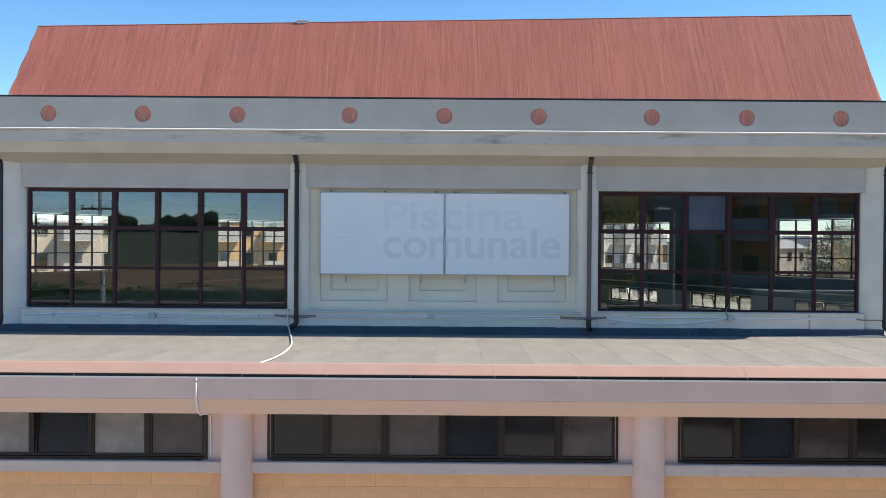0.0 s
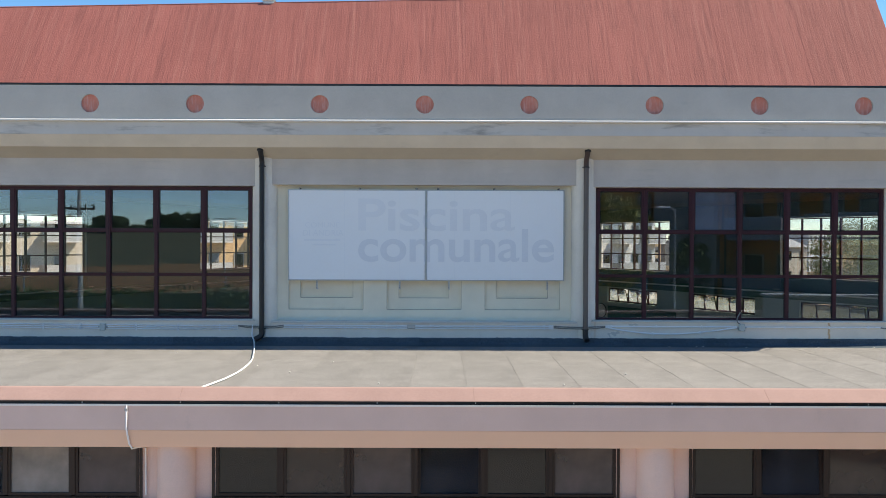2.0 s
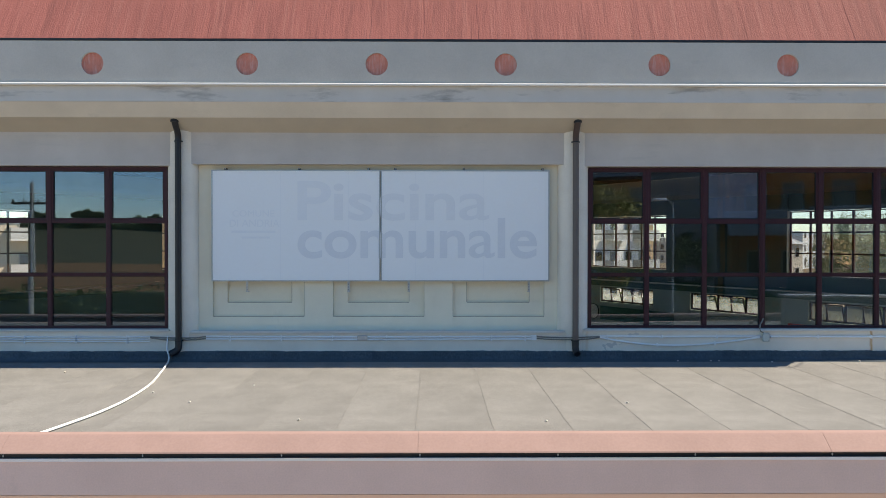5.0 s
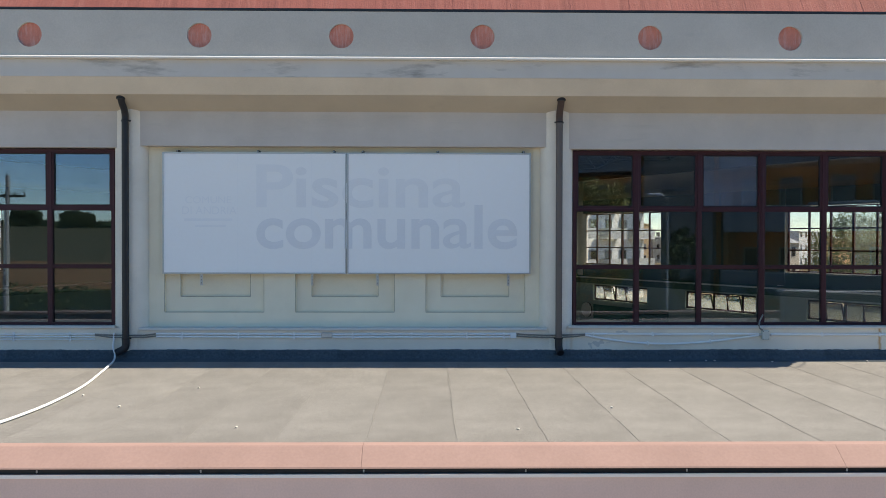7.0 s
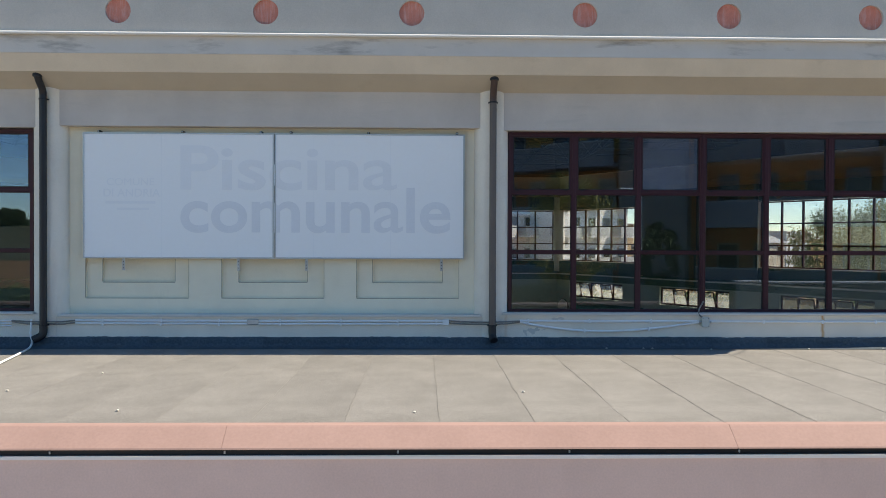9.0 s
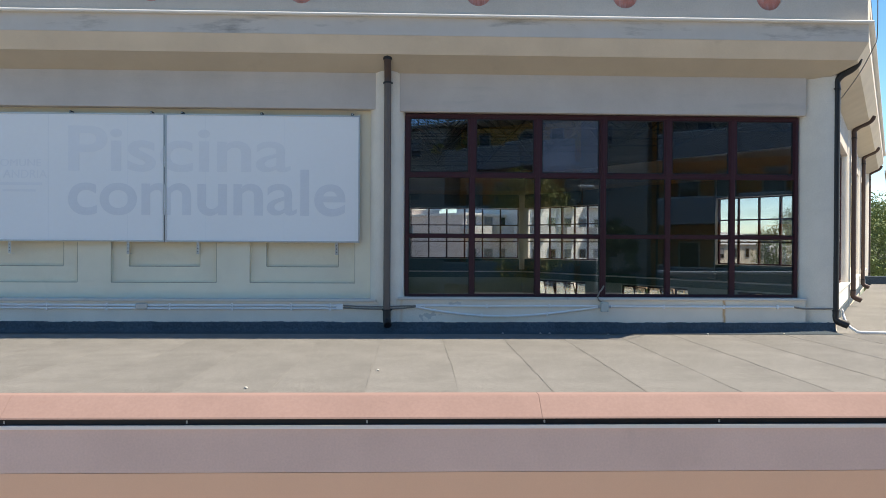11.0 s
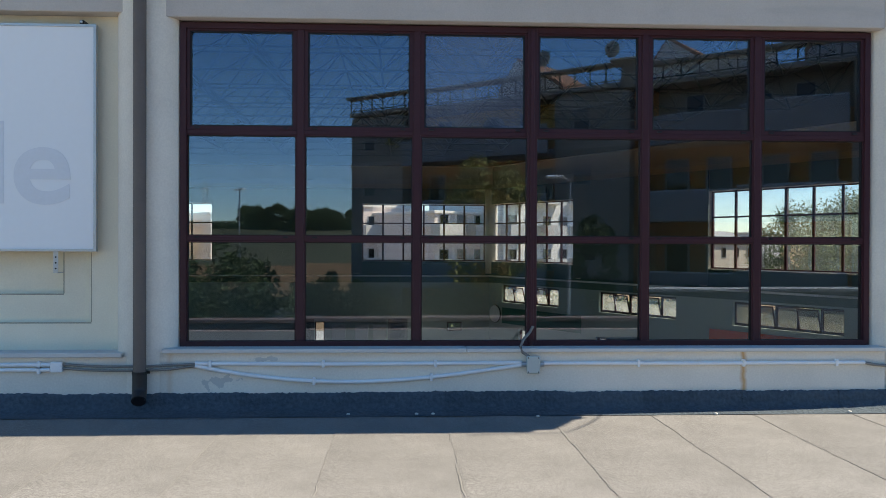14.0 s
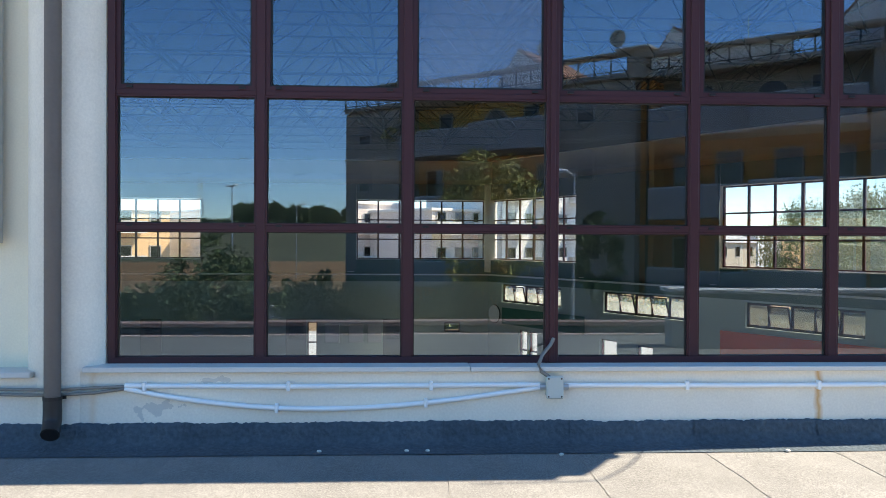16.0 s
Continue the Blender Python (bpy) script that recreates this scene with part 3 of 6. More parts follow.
PANE_FIXED = finish(boxes((-(PITCH_U - 0.09) / 2, (PITCH_U - 0.09) / 2, -0.004, 0.004, -(PITCH_Z - 0.064) / 2, (PITCH_Z - 0.064) / 2)), GLASS)
PANE_FILM = PANE_FIXED.copy()
PANE_FILM.materials[0] = GLASS_FILM
PANE_VEIL = PANE_FIXED.copy()
PANE_VEIL.materials[0] = GLASS_VEIL
PANE_CLEAR = PANE_FIXED.copy()
PANE_CLEAR.materials[0] = GLASS_CLEAR
PANE_SMEARED = PANE_FIXED.copy()
PANE_SMEARED.materials[0] = GLASS_DUSTY
PANE_DUSTY = PANE.copy()
PANE_DUSTY.materials[0] = GLASS_HAZE
MULLION = finish(boxes((-0.031, 0.031, -0.045, 0.04, 0.0, WIN_Z1 - WIN_Z0), bevel=0.004), FRAME)
MULLION_THICK = finish(boxes((-0.045, 0.045, -0.06, 0.05, 0.0, WIN_Z1 - WIN_Z0), (-0.018, 0.018, -0.075, -0.058, 0, WIN_Z1 - WIN_Z0), bevel=0.004), FRAME)
TRANSOM = finish(boxes((-(PITCH_U - 0.062) / 2, (PITCH_U - 0.062) / 2, -0.036, 0.036, -0.018, 0.018), bevel=0.003), FRAME)
FRAME_RING = finish(ring_frame(WIN_U1 - WIN_U0 + 0.03, WIN_Z1 - WIN_Z0 + 0.03, 0.05, -0.05, 0.05), FRAME)
CAP = finish(boxes((-0.021, 0.021, -0.046, -0.030, -0.007, 0.009)), SLOT)
LOOSE_SILL = finish(boxes((WIN_U0 - 0.12, (WIN_U0 + WIN_U1) / 2 - 0.6, -0.245, 0.06, 5.055, 5.092), ((WIN_U0 + WIN_U1) / 2 - 0.597, WIN_U1 + 0.09, -0.243, 0.06, 5.055, 5.09), bevel=0.005), SILL)
window_count = 0


def upper_window(k, s):
    global window_count
    window_count += 1
    ob = thing(f"window_{window_count}", "wide dark maroon aluminium window of eighteen panes", "window", "upper windows", "structure", ROT[k])
    rng = random.Random(100 + window_count)
    near = k == 0
    x0 = WIN_U0 if s > 0 else -WIN_U1
    zc = (WIN_Z0 + WIN_Z1) / 2
    part("window_frame", FRAME_RING, None, ob, at=pose(x0 + 3 * PITCH_U, 0.0, zc))
    for i in range(1, 6):
        part("mullion", MULLION_THICK if i == 3 else MULLION, None, ob, at=pose(x0 + i * PITCH_U, 0, WIN_Z0))
    for i in range(6):
        for j in range(3):
            c = pose(x0 + (i + 0.5) * PITCH_U, 0, WIN_Z0 + (j + 0.5) * PITCH_Z)
            if j:
                part("transom", TRANSOM, None, ob, at=pose(x0 + (i + 0.5) * PITCH_U, 0, WIN_Z0 + j * PITCH_Z))
            opens = near and j == 2
            sash = part("sash", SASH if opens else SASH_FIXED, None, ob, at=c)
            dusty = near and s > 0 and i == 2 and j == 2
            tilt = pose(0, 0, 0, rng.uniform(-0.10, 0.10), 0, rng.uniform(-0.10, 0.10)) if near else pose(0, 0, 0)
            filmed = k == 1 or (k == 2 and s < 0 and i < 3)
            glass = PANE_DUSTY if dusty else PANE if opens else (PANE_FILM if k == 1 else PANE_VEIL) if filmed else PANE_FIXED if k in (0, 5) else PANE_SMEARED if k == 2 else PANE_CLEAR
            p = part("pane", glass, None, sash, "hazy dust-filmed pane" if dusty else "pale filmed pane" if filmed else "", at=tilt)
            p.visible_shadow = False
            if near:
                part("glazing_bead", SASH_IN if opens else BEAD_FIXED, None, sash)
                for q in (-0.39, 0.39):
                    part("drain_cap", CAP, None, sash, at=pose(q, 0, -PITCH_Z / 2 + (0.035 if opens else 0.012)))
    if s > 0:
        part("window_sill", LOOSE_SILL, None, ob, "pale stone sill")
    else:
        part("window_sill", LOOSE_SILL, None, ob, "pale stone sill", at=pose(-(WIN_U0 + WIN_U1), 0, 0))
    return ob


for k in range(6):
    for s in (-1, 1):
        upper_window(k, s)

# ---- lower storey: deck of felt strips, coping, facade ----
EDGE = -6.90
deck = thing("deck", "flat roof deck laid with worn mineral felt rolls", "roof deck", "", "structure")


def slab(z0, z1):
    """The lower storey's roof slab: a wide front part and arms along the hall's front sides."""
    bm = bmesh.new()
    outline = [(-34, EDGE), (34, EDGE), (34, 17.0), (20.6, 17.0), (10.3, -0.25), (-10.3, -0.25), (-20.6, 17.0), (-34, 17.0)]
    lo = [bm.verts.new((x, y, z0)) for x, y in outline]
    hi = [bm.verts.new((x, y, z1)) for x, y in outline]
    bm.faces.new(lo[::-1])
    bm.faces.new(hi)
    for i in range(len(lo)):
        j = (i + 1) % len(lo)
        bm.faces.new((lo[i], lo[j], hi[j], hi[i]))
    return bm


part("slab", slab(4.30, DECK - 0.012), FELT, deck)


def felt_strip(w, y0, y1, seed):
    """One roll of felt: slightly wavy, its ragged edge lapped over the next."""
    rng = random.Random(seed)
    bm = bmesh.new()
    n = 60
    rows = []
    j = 0.0
    for i in range(n + 1):
        y = y0 + (y1 - y0) * i / n
        j = 0.8 * j + rng.uniform(-0.005, 0.005)
        z = 0.0018 + rng.uniform(0, 0.0006)
        rows.append([bm.verts.new(p) for p in ((-w / 2 - 0.03 + j, y, z), (-w / 2 - 0.012 + j, y, 0.0024 + rng.uniform(0, 0.0008)), (0, y, 0.003 + rng.uniform(-0.001, 0.001)), (w / 2, y, 0.001), )])
    for a, b in zip(rows, rows[1:]):
        for j in range(3):
            bm.faces.new((a[j], a[j + 1], b[j + 1], b[j]))
    e = [bm.verts.new((r[0].co.x, r[0].co.y, 0.0012)) for r in rows]
    for i in range(n):
        bm.faces.new((e[i], rows[i][0], rows[i + 1][0], e[i + 1]))
    return finish(bm, FELT)


def seam(y0, y1, seed):
    """Bitumen that has oozed along a lap: a thin ragged bead with gaps."""
    rng = random.Random(seed)
    bm = bmesh.new()
    n = 170
    prev = None
    x = 0.0
    for i in range(n + 1):
        y = y0 + (y1 - y0) * i / n
        x = 0.9 * x + rng.uniform(-0.0048, 0.0048)
        k = noise.noise((y * 0.9, seed * 3.7, 0)) + 0.35 * noise.noise((y * 4.0, seed * 5.1, 3))
        w = max(0.0, 0.0034 + 0.0050 * k) * rng.uniform(0.5, 1.5)
        if w < 0.0006:
            prev = None
            continue
        cur = [bm.verts.new((x - w, y, 0.0042)), bm.verts.new((x, y, 0.0052)), bm.verts.new((x + w * 0.6, y, 0.0042))]
        if prev:
            bm.faces.new((prev[0], prev[1], cur[1], cur[0]))
            bm.faces.new((prev[1], prev[2], cur[2], cur[1]))
        prev = cur
    return finish(bm, BITUMEN)


ROLL = 0.883
STRIPS = [felt_strip(ROLL, EDGE + 0.02, -0.30, 30 + i) for i in range(7)]
SEAMS = [seam(EDGE + 0.05, -0.32, 60 + i) for i in range(9)]
for i in range(-18, 19):
    x = 5.22 + ROLL * (i - 3)
    if -15 < x < 16:
        part("felt_roll", STRIPS[i % 7], None, deck, at=pose(x + ROLL / 2, 0, DECK - 0.006))
        part("bitumen_seam", SEAMS[i % 9], None, deck, at=pose(x - 0.028, 0, DECK - 0.006))

# felt upstand along the wall, in lapped pieces
upstand = thing("felt_upstand", "bitumen felt turned up the wall foot, darkened with painted shade", "flashing", "", "structure")


def upstand_piece(seed):
    """One length of felt dressed up the wall: lumpy face, torn top edge, soft fold onto the deck."""
    rng = random.Random(seed)
    bm = bmesh.new()
    n = 44
    rows = []
    top = 0.158 + rng.uniform(-0.006, 0.006)
    # The last points lay a dark strip on the deck, standing for shade.
    prof = ((-0.19, 1.0), (-0.228, 1.0), (-0.240, 0.84), (-0.246, 0.64), (-0.252, 0.46), (-0.262, 0.32), (-0.282, 0.19), (-0.312, 0.10), (-0.36, 0.03), (-0.50, 0.012))
    for i in range(n + 1):
        u = -ROLL / 2 - 0.02 + (ROLL + 0.02) * i / n
        lap = 0.008 if i < 2 else 0.0
        zt = top + 0.006 * noise.noise((u * 4, seed, 0)) + rng.uniform(-0.005, 0.004) * (2.0 if rng.random() < 0.12 else 1.0)
        row = []
        for q, (y, f) in enumerate(prof):
            lump = 0.012 * noise.noise((u * 11, f * 4, seed * 2.3)) + 0.006 * noise.noise((u * 30, f * 9, seed)) if 1 < q < 8 else 0.0
            row.append(bm.verts.new((u, y - lap + lump, zt * f)))
        rows.append(row)
    for a, b in zip(rows, rows[1:]):
        for j in range(len(prof) - 1):
            bm.faces.new((a[j], b[j], b[j + 1], a[j + 1]))
    return finish(bm, FELT_DARK, True)


PIECES = [upstand_piece(80 + i) for i in range(5)]
for i in range(-18, 10):
    x = 5.22 + ROLL * (i - 3) + ROLL / 2
    if -10.3 < x < 10.2:
        part("upstand_piece", PIECES[i % 5], None, upstand, at=pose(x, 0, DECK))
for k, tag in ((1, "right"), (5, "left")):
    part("side_upstand", boxes((-10.3, 10.3, -0.23, -0.19, DECK, DECK + 0.16), bevel=0.01), FELT_DARK, upstand, at=ROT[k])

# parapet of the front edge: pink metal coping in lengths, black gutter slot, plaster fascia
parapet = thing("parapet", "low parapet with pink coping over a plastered eave", "parapet", "", "structure")
COPE_LEN = 4.02
prof = [(EDGE + 0.02, 4.66), (EDGE + 0.235, 4.68), (EDGE + 0.235, 4.735), (EDGE + 0.22, 4.752), (EDGE + 0.10, 4.757), (EDGE + 0.085, 4.750), (EDGE - 0.100, 4.624), (EDGE - 0.107, 4.612), (EDGE - 0.02, 4.606)]


def coping_length():
    bm = bmesh.new()
    ends = [[bm.verts.new((x, y, z)) for y, z in prof] for x in (-COPE_LEN / 2 + 0.0012, COPE_LEN / 2 - 0.0012)]
    n = len(prof)
    for i in range(n):
        j = (i + 1) % n
        bm.faces.new((ends[0][i], ends[0][j], ends[1][j], ends[1][i]))
    for row, way in ((ends[0], 1), (ends[1], -1)):
        bm.faces.new([bm.verts.new(v.co) for v in row][::way])
    return finish(bm, COPING)


part("parapet_upstand", boxes((-22, 22, EDGE + 0.02, EDGE + 0.215, 4.40, 4.655)), FELT_DARK, parapet, "dark felt on the inner face")
COPE = coping_length()
for i in range(-5, 6):
    part("coping", COPE, None, parapet, "sun-faded pink coping", at=pose(0.83 + COPE_LEN * (i + 0.5), 0, 0))
part("gutter_slot", boxes((-22, 22, EDGE - 0.07, EDGE + 0.1, 4.561, 4.605)), PIPE_BLACK, parapet, "black gutter gap")
SCREW = finish(boxes((-0.007, 0.007, -0.008, 0.0, -0.012, 0.012), bevel=0.003), ALU)
for i in range(-13, 14):
    part("gutter_clip", SCREW, None, parapet, at=pose(0.85 + 1.34 * i, EDGE - 0.07, 4.585))
part("eave_fascia", boxes((-22, 22, EDGE - 0.10, EDGE + 0.3, 4.21, 4.561), bevel=0.004), PINK_PLASTER, parapet)
part("edge_strip", boxes((-22, 22, EDGE - 0.112, EDGE - 0.09, 4.538, 4.564)), material("pale_edge_strip", (0.86, 0.80, 0.76), 0.6, 0.05, 3, 60, 0.05), parapet)
bm = bmesh.new()
for s in (-22, 22):
    [bm.verts.new((s, y, z)) for y, z in ((EDGE - 0.10, 4.208), (EDGE - 0.055, 3.968), (EDGE + 0.6, 3.968), (EDGE + 0.6, 4.208))]
bm.verts.ensure_lookup_table()
for i in range(4):
    j = (i + 1) % 4
    bm.faces.new([bm.verts[q] for q in (i, j, 4 + j, 4 + i)])
part("eave_cove", bm, PEACH_PLASTER, parapet, "peach lower band of the eave")

# facade below: round columns, long window bands, sills, tuff blocks
LOW_Y = -6.60
lower = thing("lower_wall", "lower facade of ochre tuff blocks between round columns", "wall", "", "structure")
CEN = 0.03
LPITCH = 6.70
part("wall_core", boxes((-22, 22, LOW_Y + 0.06, LOW_Y + 0.30, 0.0, 2.96)), MORTAR, lower)
# Added backing; the dimness of the room behind is in its dark colour.
part("dark_room_back", boxes((-22, 22, LOW_Y + 1.35, LOW_Y + 1.4, 2.0, 4.3), (-22, 22, LOW_Y + 0.3, LOW_Y + 1.36, 2.0, 2.05)), INNER_DARK, lower)
for i in range(-2, 3):
    x = CEN + LPITCH * i
    # piers beside the column
    xc = x + LPITCH / 2
    part("pier", boxes((xc - 0.56, xc + 0.58, LOW_Y - 0.02, LOW_Y + 0.3, 3.1, 3.966)), PINK_PLASTER, lower)
    part("column", tubes([(xc, LOW_Y - 0.05, 0), (xc, LOW_Y - 0.05, 2), (xc, LOW_Y - 0.05, 3.967)], 0.26, 28), PINK_PLASTER, lower, "round plastered column", smooth=True)
    part("sill_band", boxes((x - LPITCH / 2 + 0.24, x + LPITCH / 2 - 0.24, LOW_Y - 0.13, LOW_Y + 0.2, 2.955, 3.14), bevel=0.012), CRACKED_SILL, lower, "cracked plaster sill")
BLOCKS = [finish(boxes((-0.251, 0.251, 0.006, 0.05, -0.1246, 0.1246), bevel=0.003), TUFF), finish(boxes((-0.126, 0.126, 0.006, 0.05, -0.1246, 0.1246), bevel=0.003), TUFF)]
for r in range(4):
    z = 2.955 - 0.126 - 0.25 * r
    for i in range(-2, 3):
        xc = CEN + LPITCH * i
        x0, x1 = xc - LPITCH / 2 + 0.24, xc + LPITCH / 2 - 0.24
        x = x0
        if r % 2:
            part("tuff_block", BLOCKS[1], None, lower, at=pose(x + 0.125, LOW_Y + 0.05, z))
            x += 0.253
        while x + 0.5 < x1 + 0.05:
            part("tuff_block", BLOCKS[0], None, lower, at=pose(x + 0.25, LOW_Y + 0.05, z))
            x += 0.503

LW, LZ0, LZ1 = 0.945, 3.16, 4.0
LFRAME = finish(ring_frame(LW * 6 + 0.05, LZ1 - LZ0, 0.035, -0.05, 0.05), FRAME_DARK)
LSASH = finish(ring_frame(LW - 0.05, LZ1 - LZ0 - 0.08, 0.04, -0.03, 0.03), FRAME_DARK)
LPANE = finish(boxes((-LW / 2 + 0.062, LW / 2 - 0.062, -0.004, 0.004, -0.342, 0.342)), GLASS)
LOOKS = {}
# Film colours stand in: blue for reflected sky, pale for white curtains.
for look_name, tint, dust, film in (("dark", (0.16, 0.17, 0.17), 0.26, (0.085, 0.07, 0.062)), ("mauve", (0.25, 0.23, 0.22), 0.46, (0.19, 0.15, 0.145)), ("brown", (0.22, 0.21, 0.2), 0.38, (0.15, 0.112, 0.097)), ("pale", (0.35, 0.34, 0.32), 0.5, (0.46, 0.41, 0.38)), ("blue", (0.22, 0.24, 0.27), 0.28, (0.095, 0.10, 0.125))):
    LOOKS[look_name] = LPANE.copy()
    LOOKS[look_name].materials[0] = glass_material(f"{look_name}_low_glass", 1.55, tint, dust, 0.06, film, (0.8, 0.9, 1.0))
LMULL = finish(boxes((-0.03, 0.03, -0.045, 0.045, -0.37, 0.37), bevel=0.004), FRAME_DARK)


def lower_window(x, open_at, looks, tilt):
    global window_count
    window_count += 1
    ob = thing(f"window_{window_count}", "low band window with dark frames and matt panes", "window", "lower windows", "structure", pose(x, LOW_Y, (LZ0 + LZ1) / 2))
    part("window_frame", LFRAME, None, ob)
    for i in range(6):
        c = (i - 2.5) * LW
        if i:
            part("mullion", LMULL, None, ob, at=pose(c - LW / 2, 0, 0))
        t = pose(c, -0.0, -0.36, tilt if i in open_at else 0) @ pose(0, 0, 0.36)
        sash = part("sash", LSASH, None, ob, "sash tilted open at the top" if i in open_at else "", at=t)
        p = part("pane", LOOKS[looks[i]], None, sash)
        p.visible_shadow = False
    return ob


lower_window(CEN, (3,), ("dark", "brown", "mauve", "blue", "dark", "mauve"), -6)
lower_window(CEN - LPITCH, (3,), ("mauve", "mauve", "pale", "blue", "pale", "mauve"), -7)
lower_window(CEN + LPITCH, (1,), ("dark", "blue", "brown", "dark", "mauve", "dark"), -5)
lower_window(CEN - 2 * LPITCH, (), ("dark", "mauve", "brown", "dark", "mauve", "dark"), 0)
lower_window(CEN + 2 * LPITCH, (), ("dark", "mauve", "brown", "dark", "mauve", "dark"), 0)

# the far low parapet of the side deck
tagged(part("side_parapet", boxes((19.6, 34, 16.6, 17.0, 4.4, 4.82), bevel=0.01), FELT_DARK), "low dark parapet at the end of the side deck", "parapet", kind="structure")
tagged(part("side_parapet_left", boxes((-34, -19.6, 16.6, 17.0, 4.4, 4.82), bevel=0.01), FELT_DARK), "low dark parapet at the end of the side deck", "parapet", kind="structure")
tagged(part("annex_side", boxes((33.8, 34, EDGE, 17, 0, 4.3), (-34, -33.8, EDGE, 17, 0, 4.3)), PINK_PLASTER), "plain side walls of the lower storey", "wall", kind="structure")

# ---- inside the hall ----
hall_floor = bmesh.new()
hall_floor.faces.new([hall_floor.verts.new(ROT[k] @ Vector((-HALF, 0.1, 0.02))) for k in range(6)])
tagged(part("hall_floor", hall_floor, material("pale_tile_floor", (0.36, 0.39, 0.38), 0.4, 0.06, 0.6, 10, 0.02)), "pale tiled floor round the pool", "floor", kind="structure")
HOP_Z0, HOP_Z1, HOP_W = 3.06, 3.92, 0.86


def inner_low_wall(open_bays, doors=()):
    """Wall below the upper windows; doors are openings (u0, u1, z0, z1) up to the hopper sills."""
    bm = bmesh.new()
    if doors:
        x = -HALF
        for a, b, z0, z1 in doors:
            box(bm, x, a, -0.15, 0.16, 0, HOP_Z0)
            box(bm, a, b, -0.15, 0.16, z1, HOP_Z0)
            if z0 > 0:
                box(bm, a, b, -0.15, 0.16, 0, z0)
            x = b
        box(bm, x, HALF, -0.15, 0.16, 0, HOP_Z0)
        if not open_bays:
            box(bm, -HALF, HALF, -0.15, 0.16, HOP_Z0, 4.46)
    elif not open_bays:
        box(bm, -HALF, HALF, -0.15, 0.16, 0, 4.46)
    else:
        box(bm, -HALF, HALF, -0.15, 0.16, 0, HOP_Z0)
    if open_bays:
        box(bm, -HALF, HALF, -0.15, 0.16, HOP_Z1, 4.46)
        x = -HALF
        for c in BAYS:
            box(bm, x, c - 2.15, -0.15, 0.16, HOP_Z0, HOP_Z1)
            x = c + 2.15
        box(bm, x, HALF, -0.15, 0.16, HOP_Z0, HOP_Z1)
    return finish(bm, INNER_LOW)


DOORS_BR = ((-0.58, 0.28, 0.0, 1.9), (1.36, 2.34, 0.0, 1.95), (6.40, 7.05, 0.0, 1.82), (7.13, 7.78, 0.0, 1.82))
DOORS_B = ((-8.82, -8.06, 1.52, 1.98), (-1.86, -1.38, 0.0, 2.0))
LOWALL, LOWALL_OPEN, LOWALL_DOORS = inner_low_wall(False), inner_low_wall(True, DOORS_BR), inner_low_wall(False, DOORS_B)
RAIL = finish(ring([(-0.16, 4.30), (-0.42, 4.30), (-0.42, 4.36), (-0.16, 4.36)]), material("white_ledge", (0.7, 0.7, 0.68), 0.5, 0.04, 2, 40, 0.02))
BAND = finish(ring([(-0.162, 3.99), (-0.18, 3.99), (-0.18, 5.06), (-0.162, 5.06)]), INNER_DARK)
HOP_FRAME = finish(ring_frame(4.30, HOP_Z1 - HOP_Z0, 0.05, -0.05, 0.05), SLOT)
HOP_SASH = finish(ring_frame(HOP_W - 0.05, HOP_Z1 - HOP_Z0 - 0.10, 0.04, -0.02, 0.02), FRAME)
HOP_PANE = finish(boxes((-HOP_W / 2 + 0.06, HOP_W / 2 - 0.06, -0.004, 0.004, -0.34, 0.34)), GLASS_FROST)
HOP_DIM = HOP_PANE.copy()
HOP_DIM.materials[0] = GLASS_DIM
HOP_MULL = finish(boxes((-0.03, 0.03, -0.04, 0.04, -0.38, 0.38)), FRAME)
for k in range(6):
    w = walls[k]
    part("lower_inner_wall", LOWALL_OPEN if k == 2 else LOWALL_DOORS if k == 3 else LOWALL, None, w)
    if k:
        part("inner_ledge", RAIL, None, w)
    if k in (2, 3, 4):
        part("inner_band", BAND, None, w)
    if k == 2:
        for c in BAYS:
            window_count += 1
            ob = thing(f"window_{window_count}", "low row of hopper windows tilted open", "window", "hopper windows", "structure", ROT[k] @ pose(c, 0, (HOP_Z0 + HOP_Z1) / 2))
            part("window_frame", HOP_FRAME, None, ob)
            for i in range(5):
                if i:
                    part("mullion", HOP_MULL, None, ob, at=pose((i - 2.5) * HOP_W, 0, 0))
                t = pose((i - 2) * HOP_W, 0, -0.38, -14 if i % 2 else 0) @ pose(0, 0, 0.38)
                sash = part("sash", HOP_SASH, None, ob, "sash tilted inwards" if i % 2 else "", at=t)
                part("pane", HOP_DIM if c < -1 else HOP_PANE, None, sash).visible_shadow = False

for k, rows in ((2, DOORS_BR), (3, DOORS_B)):
    for a, b, z0, z1 in rows:
        window_count += 1
        ob = thing(f"window_{window_count}", "glazed exit door of the hall letting in daylight", "door", "", "structure", ROT[k] @ pose((a + b) / 2, 0, (z0 + z1) / 2))
        part("door_frame", ring_frame(b - a, z1 - z0, 0.05, -0.05, 0.05), FRAME, ob)
        part("pane", boxes((-(b - a) / 2 + 0.05, (b - a) / 2 - 0.05, -0.004, 0.004, -(z1 - z0) / 2 + 0.05, (z1 - z0) / 2 - 0.05)), GLASS_DUSTY, ob).visible_shadow = False
        if z0 == 0.0:
            part("door_rail", boxes((-(b - a) / 2, (b - a) / 2, -0.03, 0.03, -0.035, 0.035)), FRAME, ob)

# ---- things on the facade ----


